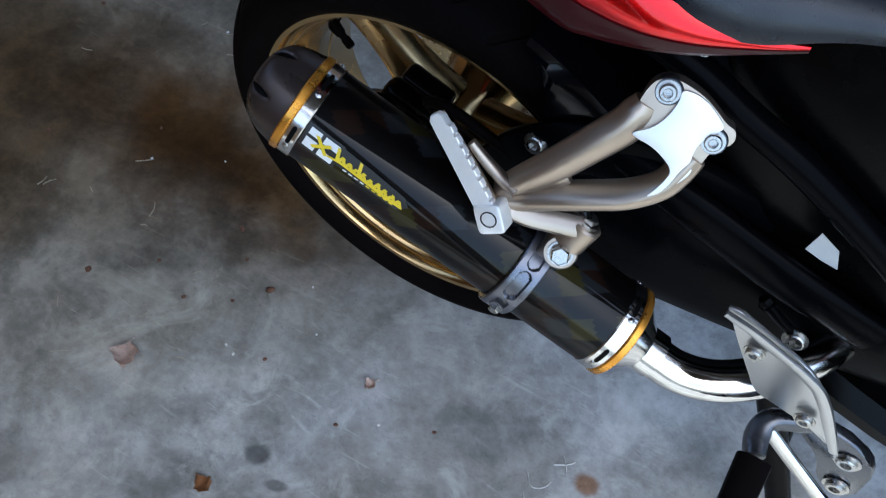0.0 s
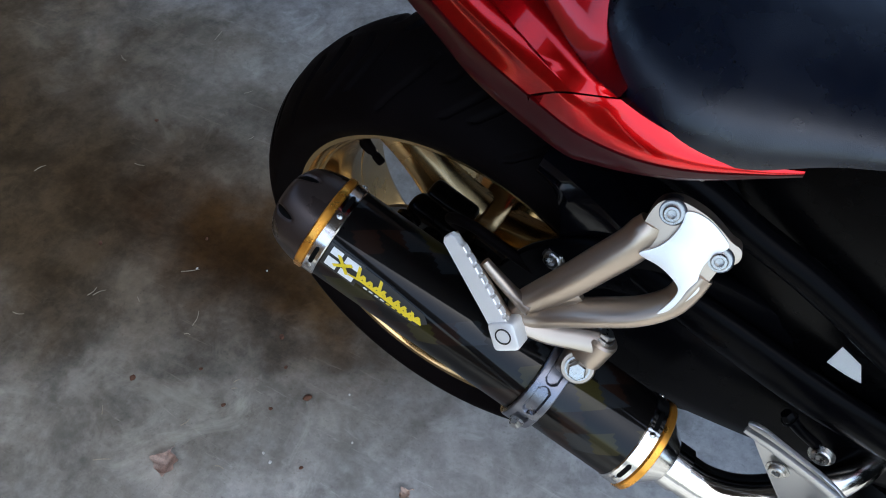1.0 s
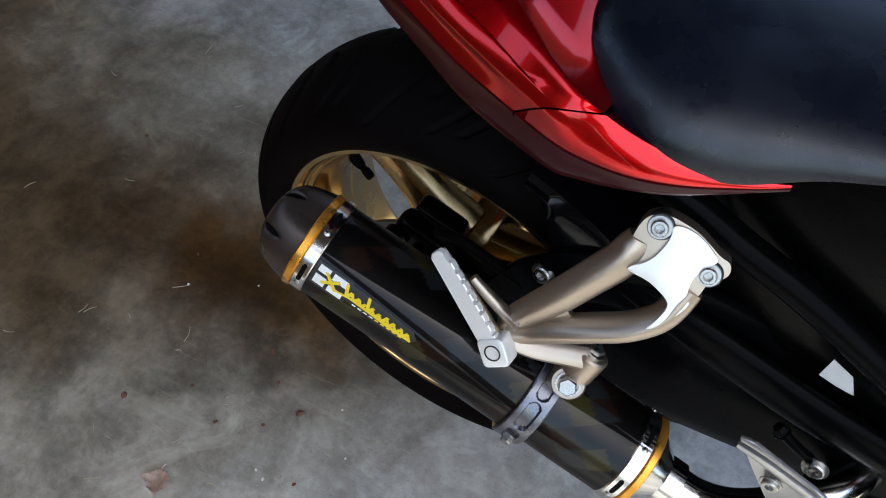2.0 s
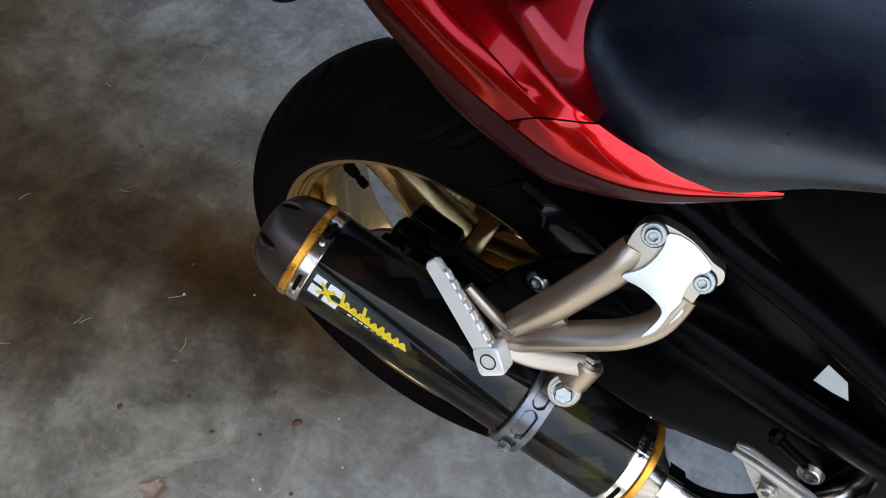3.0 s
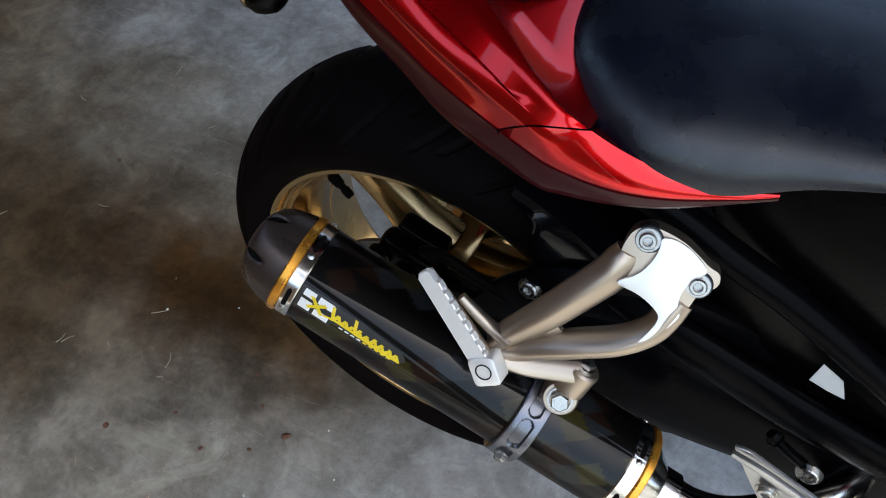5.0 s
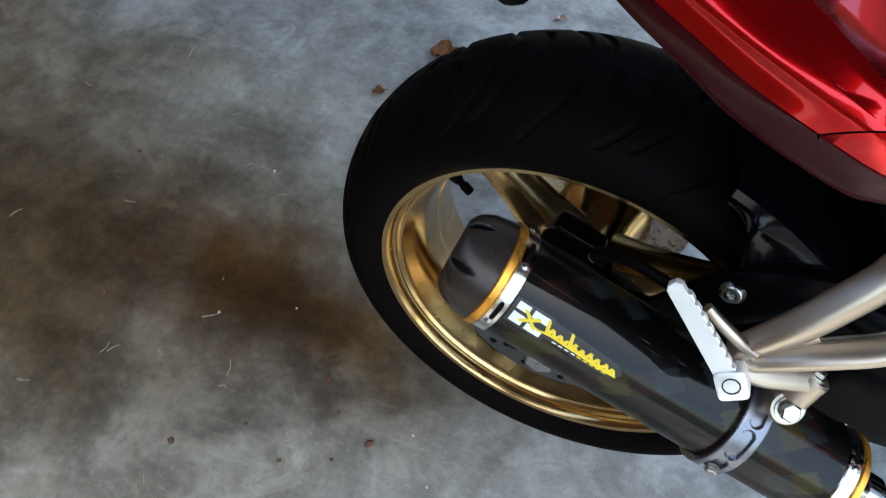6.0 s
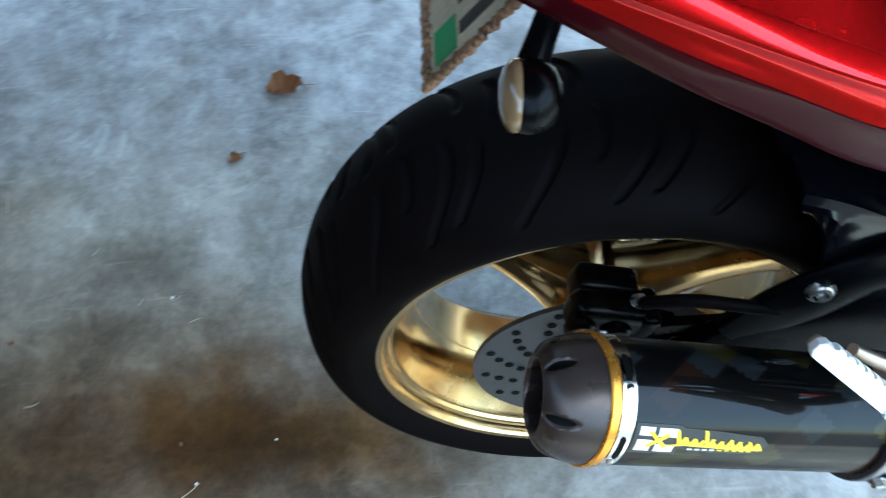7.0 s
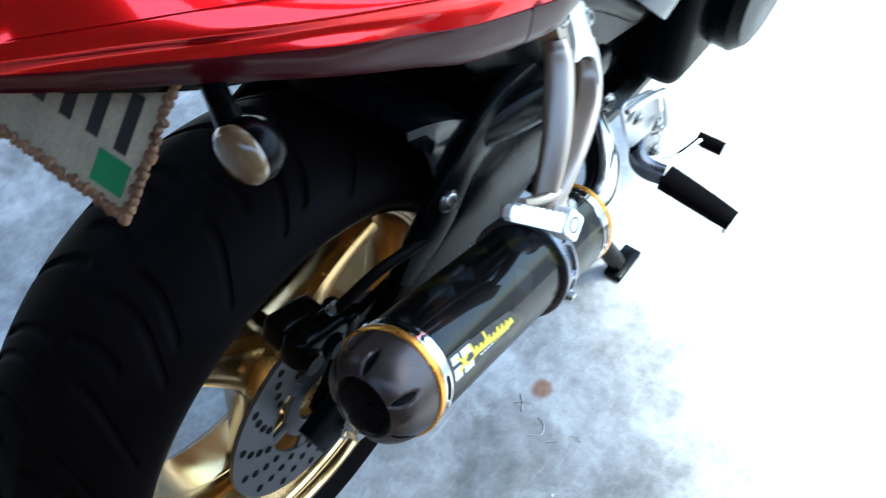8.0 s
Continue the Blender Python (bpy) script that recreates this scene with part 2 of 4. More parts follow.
        return mixed(m, fade.outputs["Result"], col, tint, "MULTIPLY")

    # daylight beside the wheel, put into the colour as a paler, bluer patch
    col = blot(col, -0.1, -0.33, 0.32, 0.16, 35, (1.3, 1.34, 1.4), 0.85, 1.2, 7.0, 0.2)
    # a small pale scuff
    col = blot(col, -0.275, -0.225, 0.075, 0.028, 40, (1.3, 1.31, 1.33), 0.7, 0.7, 18.0, 0.3)
    # rust-brown and oily marks behind and beside the wheel, the rear's shade painted in
    col = blot(col, -1.05, -0.17, 1.0, 0.58, 14, (0.29, 0.215, 0.13), 0.95, 0.9, 4.0, 0.25)
    col = blot(col, -1.6, 0.2, 1.0, 0.8, 10, (0.4, 0.31, 0.2), 0.92, 0.9, 3.0, 0.25)
    col = blot(col, -0.43, 0.0, 0.56, 0.22, -4, (0.3, 0.165, 0.05), 0.97, 1.1, 6.0, 0.1)
    # warm bounced light, put into the floor's tint
    col = blot(col, -0.8, -0.1, 1.0, 0.8, 20, (1.0, 0.92, 0.76), 0.7, 0.8, 3.0, 0.5)
    col = blot(col, -0.62, -0.05, 0.42, 0.3, 30, (0.7, 0.57, 0.4), 0.5, 1.1, 5.0, 0.4)
    # brown carried on out of view, added for the bracket arms to mirror
    col = blot(col, -1.15, -0.95, 0.85, 0.7, 20, (0.62, 0.42, 0.22), 0.9, 0.9, 4.0, 0.3)
    # small oil and rust spots
    col = blot(col, -0.066, -0.389, 0.022, 0.018, 20, (0.2, 0.2, 0.2), 0.8, 0.5, 30.0)
    col = blot(col, -0.02, -0.41, 0.02, 0.01, 20, (0.3, 0.3, 0.29), 0.7, 0.6, 30.0)
    col = blot(col, 0.331, -0.198, 0.022, 0.018, 0, (0.55, 0.25, 0.09), 0.8, 0.5, 30.0)
    col = blot(col, 0.18, -0.2, 0.1, 0.06, 30, (0.55, 0.57, 0.57), 0.6, 0.8, 14.0)
    col = mixed(m, 1.0, col, (1.26, 1.26, 1.26), "MULTIPLY")
    link(m, col, bsdf(m).inputs["Base Color"])
    link(m, ramp(m, mid, [(0.3, grey(0.7)), (0.7, grey(0.5))]), bsdf(m).inputs["Roughness"])
    b = node(m, "ShaderNodeBump", Strength=0.35, Distance=0.002)
    link(m, mixed(m, 0.4, small, grain), b.inputs["Height"])
    link(m, b.outputs["Normal"], bsdf(m).inputs["Normal"])
    return m


CONCRETE = concrete()
# colours of the unseen walls, ground and ceiling, tuned for what they reflect
PLASTER = make("bare_brown_plaster", (0.15, 0.085, 0.042), 0.85, scale=3, fine=120, bump=0.2, amount=0.15)
ASPHALT = make("dark_asphalt", (0.05, 0.05, 0.05), 0.8, scale=2, fine=90, bump=0.4, amount=0.25)
BOARD = make("ceiling_board", (0.03, 0.02, 0.013), 0.75, scale=3, fine=150, bump=0.15, amount=0.1)
# the garage stands askew to the parked motorcycle
GARAGE = Matrix.Rotation(radians(-39), 4, "Z")


def slab(name, lo, hi, mat, label, category, turned=GARAGE):
    size = tuple(b - a for a, b in zip(lo, hi))
    m = turned @ Matrix.Translation([(a + b) / 2 for a, b in zip(lo, hi)])
    return tagged(part(name, box(size, m, 0), mat, None), label=label, category=category, kind="structure")


slab("floor", (-3.3, -1.9, -0.12), (1.95, 2.3, 0.0), CONCRETE, "stained grey concrete garage floor with brown marks", "floor")
# unseen ground, kept dark so that reflections of the outside stay dark
slab("ground", (-60, -60, -0.3), (60, 60, -0.06), ASPHALT, "unseen dark ground, added to darken reflections from outside", "ground", Matrix())
# the garage is open in front and along the front of both sides, where daylight falls in
# the walls and ceiling are never in view; they are added to shape the light
slab("wall_back", (-3.15, -1.4, 0), (-3.0, 1.25, 2.3), PLASTER, "unseen dark back wall, added to dim the garage", "wall")
slab("wall_left", (-3.0, 1.1, 0), (-2.2, 1.25, 2.3), PLASTER, "unseen dark wall on the far side, added to shape the light", "wall")
slab("wall_right", (-3.0, -1.4, 0), (0.7, -1.25, 1.8), PLASTER, "unseen brown half-height wall, added to darken reflections on the right", "wall")
# three unseen slabs, added only to block bright ground and low sky
slab("low_blocker", (0.7, -1.4, 0), (1.55, -1.25, 1.0), PLASTER, "unseen brown low wall, added to darken the tail's reflections", "wall")
slab("right_sky_blocker", (-5.0, -4.9, -0.06), (3.2, -4.7, 5.2), PLASTER, "unseen tall brown blocker, added to hide low sky on the right", "wall")
slab("left_sky_blocker", (-6.0, 3.7, -0.06), (1.2, 3.9, 3.0), PLASTER, "unseen brown blocker, added to hide low sky on the far side", "wall")
slab("ceiling", (-3.15, -1.05, 2.3), (1.55, 1.25, 2.4), BOARD, "unseen dark brown ceiling, added to shade the motorcycle", "ceiling")


# unseen posts under the added ceiling
def post(x, y):
    ob = part("post", box((0.12, 0.12, 2.3), GARAGE @ Matrix.Translation((x, y, 1.15)), 0.006), PLASTER, None)
    return tagged(ob, label="unseen square post, added under the ceiling", category="post", group="garage posts", kind="structure")


post(1.45, -0.97)
post(1.45, 1.17)
# ---- the motorcycle ----
AXLE = Vector((0.0, 0.0, 0.3266))
WHEEL = axis_frame(AXLE, (0, 1, 0), (0, 0, 1))
bike = tagged(new("motorcycle"), "red and black motorcycle with gold wheels on its centre stand", "motorcycle")


def tyre():
    """A wide radial with long curved grooves cut across the tread."""
    half = spline([(0.2175, -0.074), (0.2245, -0.083), (0.237, -0.0915), (0.25, -0.0935), (0.264, -0.0865), (0.277, -0.0735), (0.289, -0.052), (0.2965, -0.027), (0.2995, 0.0)], 48)
    prof = [tuple(p) for p in half] + [(r, -h) for r, h in reversed(half[:-1])]
    seg, pitch = 792, 72
    rows = []
    for r, h in prof:
        u = abs(h) / 0.086
        row = []
        for i in range(seg):
            # the mesh leans with the grooves
            a = 2 * math.pi * i / seg - 0.3 * (u - 0.45) ** 2 - 0.1 * u
            cut = 0.0
            if r > 0.262:
                for off, lo, hi in ((0, 0.03, 0.95), (11, 0.16, 0.88), (40, 0.25, 1.02), (55, 0.0, 0.6)):
                    w = (i + (36 if h > 0 else 0) - off) % pitch
                    w = min(w, pitch - w)
                    if w < 3:
                        cut = max(cut, (1.0, 0.9, 0.35)[w] * min(1.0, max(0.0, min(u - lo, hi - u)) / 0.05))
            rr = r - 0.0045 * cut
            row.append(WHEEL @ Vector((rr * math.cos(a), rr * math.sin(a), h)))
        rows.append(row)
    return loft(rows, caps=False)


def rim():
    """A cast rim: stepped lip, tapering near half, a fine edge at the middle and an almost straight far half."""
    outer = [(0.2235, -0.0815), (0.2245, -0.0775), (0.22, -0.075), (0.21, -0.066), (0.203, -0.05), (0.198, -0.02), (0.198, 0.03), (0.207, 0.062), (0.22, 0.075), (0.2245, 0.0775), (0.2235, 0.0815)]
    inner = [(0.2175, 0.0815), (0.2145, 0.0785), (0.2135, 0.074), (0.203, 0.071), (0.1965, 0.064), (0.1935, 0.05), (0.192, 0.02), (0.1915, 0.0075), (0.1865, 0.0065), (0.1865, 0.0035), (0.188, 0.0025), (0.1885, -0.01), (0.1925, -0.03), (0.1985, -0.046), (0.2045, -0.057), (0.206, -0.0615), (0.2095, -0.063), (0.211, -0.068), (0.2135, -0.0695), (0.2145, -0.0755), (0.2175, -0.0805)]
    return lathe(outer + inner, WHEEL, 160, ring=True)


# the wheel frame's x axis points back, its y axis up
SPIN = radians(44)


def spoke(a):
    """A boxy spoke that narrows outwards and runs into the middle of the rim."""
    m = WHEEL @ Matrix.Rotation(a, 4, "Z")
    return [tuple(m @ Vector((r, t, h))) + (w, d) for r, t, h, w, d in (
        (0.035, 0, 0.004, 0.034, 0.034), (0.07, 0, 0.005, 0.024, 0.029), (0.115, 0, 0.006, 0.0175, 0.024), (0.15, 0, 0.006, 0.0155, 0.0225), (0.178, 0, 0.006, 0.0155, 0.0235), (0.194, 0, 0.006, 0.018, 0.027))]


part("rear_tyre", tyre(), RUBBER, bike, "wide black rubber rear tyre with curved tread grooves")
wheel = part("rear_wheel", rim(), GOLD, bike, "gold painted alloy rear wheel", 30)
part("hub", lathe([(0.022, -0.07), (0.036, -0.068), (0.047, -0.05), (0.044, 0.0), (0.05, 0.05), (0.06, 0.08), (0.022, 0.085)], WHEEL, 40), GOLD, wheel)
for k in range(3):
    a = SPIN + k * 2 * math.pi / 3
    side = (WHEEL.to_3x3() @ Matrix.Rotation(a, 3, "Z")) @ Vector((0, 1, 0))
    part("spoke", sweep(spoke(a), 18, 20, side, 4.5), GOLD, wheel)
va = radians(24)
vm = WHEEL @ Matrix.Rotation(va, 4, "Z")
vp, vd = vm @ Vector((0.1895, 0, 0.0)), vm.to_3x3() @ Vector((-1, 0, -0.25))
part("valve_stem", lathe([(0.0085, 0), (0.0075, 0.004), (0.0065, 0.013), (0.0045, 0.016), (0.0045, 0.02), (0.0058, 0.021), (0.0058, 0.031), (0.0045, 0.034), (0.0002, 0.0345)], axis_frame(vp, vd), 14), RUBBER, wheel, "black rubber tyre valve")


def ring_disc(r0, r1, h0, h1, m, seg=80):
    return lathe([(r0, h0), (r1, h0), (r1, h1), (r0, h1)], m, seg, ring=True)


DISC_Y = -0.088
disc = part("brake_disc", ring_disc(0.07, 0.126, DISC_Y, DISC_Y + 0.005, WHEEL), DISC, bike, "drilled steel rear brake disc")
part("disc_carrier", ring_disc(0.03, 0.05, DISC_Y + 0.001, DISC_Y + 0.006, WHEEL), DISC, disc)
for k in range(6):
    part("carrier_arm", box((0.026, 0.014, 0.004), WHEEL @ Matrix.Rotation(2 * math.pi * k / 6, 4, "Z") @ Matrix.Translation((0.06, 0, DISC_Y + 0.003)), 0.001), DISC, disc)
# dark discs laid on the face; the shade of the holes is only colour
hole_shade_mesh = None
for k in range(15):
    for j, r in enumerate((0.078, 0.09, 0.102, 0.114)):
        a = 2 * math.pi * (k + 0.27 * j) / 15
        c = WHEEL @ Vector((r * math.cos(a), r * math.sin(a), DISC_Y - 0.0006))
        if hole_shade_mesh is None:
            first = part("hole_shade", lathe([(0.0046, 0), (0.0043, 0.0004), (0.0002, 0.0003)], axis_frame((0, 0, 0), (0, -1, 0)), 10), DARK, disc)
            hole_shade_mesh, ob = first.data, first
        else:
            ob = new("hole_shade", hole_shade_mesh)
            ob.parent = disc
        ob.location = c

# caliper above the axle, its bracket, axle nut and hose
CAL = Matrix.Translation((0.0, -0.098, 0.452)) @ Matrix.Rotation(radians(20), 4, "Y")
caliper = part("brake_caliper", box((0.082, 0.034, 0.042), CAL, 0.013, 4), BLACK, bike, "black rear brake caliper")
part("caliper_bridge", box((0.06, 0.03, 0.034), CAL @ Matrix.Translation((-0.004, 0.028, 0)), 0.008, 3), BLACK, caliper)
part("pin_boss", box((0.018, 0.04, 0.05), CAL @ Matrix.Translation((0.03, 0, -0.002)), 0.007, 3), BLACK, caliper)
part("caliper_bracket", sweep([(0.035, -0.1, 0.44, 0.024, 0.008), (0.035, -0.1, 0.39, 0.02, 0.007), (0.0, -0.1, 0.33, 0.03, 0.007)], 10, 10, (1, 0, 0), 3), BLACK, caliper)
part("torque_arm", sweep([(0.04, -0.104, 0.43, 0.012, 0.008), (0.1, -0.108, 0.44, 0.011, 0.007), (0.17, -0.11, 0.455, 0.012, 0.007)], 10, 10, (0, 0, 1), 3), BLACK, caliper)
for x, z in ((-0.03, 0.463), (0.002, 0.451)):
    part("piston_boss", lathe([(0.014, 0), (0.014, 0.006), (0.011, 0.009), (0.0002, 0.009)], axis_frame((x, -0.114, z), (0, -1, 0)), 20), BLACK, caliper)
part("bleed_nipple", hex_bolt((0.022, -0.098, 0.47), (0.1, -0.3, 1), 0.005, 0.012), BOLT, caliper)
part("brake_hose", tube([(0.03, -0.1, 0.468), (0.025, -0.116, 0.5), (0.06, -0.128, 0.52), (0.115, -0.13, 0.505), (0.17, -0.125, 0.485), (0.25, -0.115, 0.5), (0.34, -0.1, 0.5)], 0.0058, 40, 10), RUBBER, bike, "black rubber brake hose")
part("axle_nut", joined(hex_bolt((0, -0.136, 0.3266), (0, -1, 0), 0.017, 0.014), tube([(0, 0.15, 0.3266), (0, -0.134, 0.3266)], 0.011, 4, 14)), BOLT, bike, "steel rear axle and nut")

# chain and sprocket on the far side
chain = part("drive_chain", tube([(-0.06, 0.098, 0.418), (0.0, 0.098, 0.4366), (0.3, 0.098, 0.432), (0.6, 0.098, 0.45)], 0.003, 12, 8), BOLT, bike, "steel drive chain")
link_mesh = None
for k in range(34):
    x = 0.0 + 0.0159 * k
    if link_mesh is None:
        ob = part("chain_link", box((0.0135, 0.016, 0.009), Matrix.Rotation(radians(-3), 4, "Y"), 0.002, 1), BOLT, chain)
        link_mesh = ob.data
    else:
        ob = new("chain_link", link_mesh)
        ob.parent = chain
    ob.location = (x, 0.098, 0.4366 + 0.0134 * x / 0.6)
part("sprocket", ring_disc(0.05, 0.108, 0.094, 0.101, WHEEL, 84), BOLT, bike)

# ---- silencer: carbon canister on a line that rises to the rear ----
MUF_DIR = Vector((0.9169, 0.0587, -0.3948)).normalized()
MUF_A = Vector((-0.0387, -0.2232, 0.5585))
MUF_L = 0.356
MUF = axis_frame(MUF_A, MUF_DIR, (0, -1, 0))
MR = 0.0465


def carbon():
    """Woven tows in a diamond pattern under clear lacquer; the uv runs round and along the canister in metres."""
    m = material("carbon_fibre", (0.03, 0.03, 0.027), 0.45, 0.0, 0.36, 0.04)
    uv = m.node_tree.nodes.new("ShaderNodeUVMap").outputs["UV"]
    sep = m.node_tree.nodes.new("ShaderNodeSeparateXYZ")
    link(m, uv, sep.inputs[0])

    def maths(op, a, b=0.0):
        n = m.node_tree.nodes.new("ShaderNodeMath")
        n.operation = op
        for sock, v in zip(n.inputs, (a, b)):
            if isinstance(v, (int, float)):
                sock.default_value = v
            else:
                link(m, v, sock)
        return n.outputs[0]

    # slanting cells, smooth on one pair of sides and saw-toothed on the other
    u, v = maths("DIVIDE", sep.outputs[0], 0.02922), maths("DIVIDE", sep.outputs[1], 0.036)
    us = maths("DIVIDE", maths("SNAP", sep.outputs[0], 0.0042), 0.02922)
    cell = m.node_tree.nodes.new("ShaderNodeCombineXYZ")
    link(m, maths("WRAP", maths("FLOOR", maths("ADD", u, v)), 10.0), cell.inputs[0])
    link(m, maths("FLOOR", maths("SUBTRACT", us, v)), cell.inputs[1])
    pick = m.node_tree.nodes.new("ShaderNodeTexWhiteNoise")
    pick.noise_dimensions = "2D"
    link(m, cell.outputs[0], pick.inputs["Vector"])
    r = ramp(m, pick.outputs["Value"], [(0.0, (0.0015, 0.0013, 0.0015)), (0.45, (0.012, 0.0048, 0.003)), (0.62, (0.03, 0.025, 0.006)), (0.8, (0.014, 0.016, 0.018)), (0.88, (0.0015, 0.0015, 0.002))])
    r.node.color_ramp.interpolation = "CONSTANT"
    col = mixed(m, 0.2, r, ramp(m, noise_of(m, 25, 3), [(0.3, (0.002, 0.002, 0.002)), (0.7, (0.009, 0.007, 0.005))]))
    weave = node(m, "ShaderNodeTexChecker", Scale=1.0)
    scaled = m.node_tree.nodes.new("ShaderNodeVectorMath")
    scaled.operation = "SCALE"
    scaled.inputs[3].default_value = 560
    link(m, uv, scaled.inputs[0])
    link(m, scaled.outputs[0], weave.inputs["Vector"])
    col = mixed(m, 0.12, col, mixed(m, weave.outputs["Fac"], (0.004, 0.004, 0.004), col))
    link(m, col, bsdf(m).inputs["Base Color"])
    bsdf(m).inputs["Coat Roughness"].default_value = 0.025
    bsdf(m).inputs["Coat IOR"].default_value = 1.5
    return m


def canister():
    bm = bmesh.new()
    uv = bm.loops.layers.uv.new("UVMap")
    seg, steps = 96, 24
    rows = []
    for k in range(steps + 1):
        h = 0.004 + (MUF_L - 0.008) * k / steps
        rows.append([bm.verts.new(MUF @ Vector((MR * math.cos(2 * math.pi * i / seg), MR * math.sin(2 * math.pi * i / seg), h))) for i in range(seg)])
    for k in range(steps):
        for i in range(seg):
            f = bm.faces.new((rows[k][i], rows[k][(i + 1) % seg], rows[k + 1][(i + 1) % seg], rows[k + 1][i]))
            for lp, (ii, kk) in zip(f.loops, ((i, k), (i + 1, k), (i + 1, k + 1), (i, k + 1))):
                lp[uv].uv = (MR * 2 * math.pi * ii / seg, MUF_L * kk / steps)
    return bm


def on_can(outline, lift=0.0007, cuts=6):
    """A patch that lies on the canister; outline in metres along it and degrees round it (0 up, 90 outwards)."""
    bm = bmesh.new()
    bm.faces.new([bm.verts.new((s, radians(a) * MR, 0)) for s, a in outline])
    xs = [p[1] for p in outline]
    for k in range(1, cuts):
        y = (min(xs) + (max(xs) - min(xs)) * k / cuts) * math.pi / 180 * MR
        geom = list(bm.verts) + list(bm.edges) + list(bm.faces)
        bmesh.ops.bisect_plane(bm, geom=geom, plane_co=(0, y, 0), plane_no=(0, 1, 0))
    up = bmesh.ops.extrude_face_region(bm, geom=list(bm.faces))
    for v in bm.verts:
        v.co.z = 0.0
    for v in (g for g in up["geom"] if isinstance(g, bmesh.types.BMVert)):
        v.co.z = lift
    for v in bm.verts:
        s, a, z = v.co.x, v.co.y / MR, v.co.z
        v.co = MUF @ Vector(((MR + z) * math.cos(a), (MR + z) * math.sin(a), s))
    return bm


def band(s0, s1, mat, name, up, label=""):
    """A flat ring with bevelled edges round the canister."""
    r0, r1, c = MR - 0.003, MR + up, min(0.0012, abs(s1 - s0) / 4)
    return part(name, lathe([(r0, s0), (r1 - c, s0), (r1, s0 + c), (r1, s1 - c), (r1 - c, s1), (r0, s1)], MUF, 96), mat, muffler, label, 30)


def can_point(s, a, r):
    return MUF @ Vector((r * math.cos(radians(a)), r * math.sin(radians(a)), s)), MUF.to_3x3() @ Vector((math.cos(radians(a)), math.sin(radians(a)), 0))


muffler = part("muffler", canister(), carbon(), bike, "carbon fibre silencer canister with a diamond weave")


def slanted(bm):
    """The cap is cut off aslant, longest at the top."""
    inv, full = MUF.inverted(), MUF.to_3x3()
    for v in bm.verts:
        p = inv @ v.co
        v.co -= full @ Vector((0, 0, 0.2 * (0.91 * p.x + 0.42 * p.y) * max(0.0, min(1.0, (-0.014 - p.z) / 0.034))))
    return bm


def cap_radius(s):
    """Outer radius of the cap: a cone that rounds off towards its end."""
    k = max(0.0, min(1.0, (-0.0105 - s) / 0.035))
    return MR + 0.0006 - 0.006 * k - 0.0055 * k ** 3 - 0.006 * k ** 9


CAP_END = -0.0455
DENTS = (-70, -10, 50, 110, 170, 230)


def dent(s, a):
    """How deep the cap is pressed in at a place along and round it: one teardrop in every sixth."""
    u = (s + 0.036) / 0.0105
    wide = 6.5 * (1.0 - 0.35 * u)
    off = min(abs((a - d + 180) % 360 - 180) for d in DENTS) / wide
    return 0.0034 * max(0.0, 1 - u * u - off * off) ** 0.6


def end_cap():
    seg, steps = 180, 26
    rings = []
    for k in range(steps + 1):
        h = -0.0105 + (CAP_END + 0.0105) * k / steps
        rings.append([can_point(h, 360 * i / seg, cap_radius(h) - dent(h, 360 * i / seg))[0] for i in range(seg)])
    tip = cap_radius(CAP_END)
    for r, h in ((tip - 0.0012, -0.0464), (tip - 0.0024, -0.0464), (tip - 0.0034, -0.0453), (tip - 0.0042, -0.042), (tip - 0.0045, -0.02), (0.026, -0.012), (0.024, -0.02), (0.0225, -0.02), (0.0215, 0.0), (0.001, 0.001)):
        rings.append([can_point(h, 360 * i / seg, r)[0] for i in range(seg)])
    return slanted(loft(rings, True, False))


def slot(d):
    """Painted shade for one dent: a thin dark sheet with thickness that follows its floor."""
    rows = []
    for k in range(9):
        h = -0.036 + 0.0082 * (2 * k / 8 - 1)
        w = 4.6 * (1 - 0.35 * (h + 0.036) / 0.0105) * math.sqrt(max(0.03, 1 - ((h + 0.036) / 0.0086) ** 2))
        row = []
        for i in range(7):
            a = d + w * (2 * i / 6 - 1)
            row.append((h, a, cap_radius(h) - dent(h, a)))
        rows.append([can_point(h, a, r + 0.0004)[0] for h, a, r in row] + [can_point(h, a, r - 0.0004)[0] for h, a, r in reversed(row)])
    return slanted(loft(rows))


cap = part("end_cap", end_cap(), CAP, muffler, "warm grey domed end cap with pressed slots")
for d in DENTS:
    part("slot", slot(d), DARK, cap, "painted shade in a pressed slot")
band(-0.0105, -0.0025, BAND, "gold_ring", 0.0025, "gold anodised ring")
strap = band(-0.0025, 0.0105, STEEL, "rear_strap", 0.0015, "polished steel strap with riveted slots")
front = band(MUF_L - 0.0135, MUF_L + 0.0015, STEEL, "front_strap", 0.0015, "polished steel strap with riveted slots")
band(MUF_L + 0.0015, MUF_L + 0.0095, BAND, "gold_ring", 0.0025, "gold anodised ring")
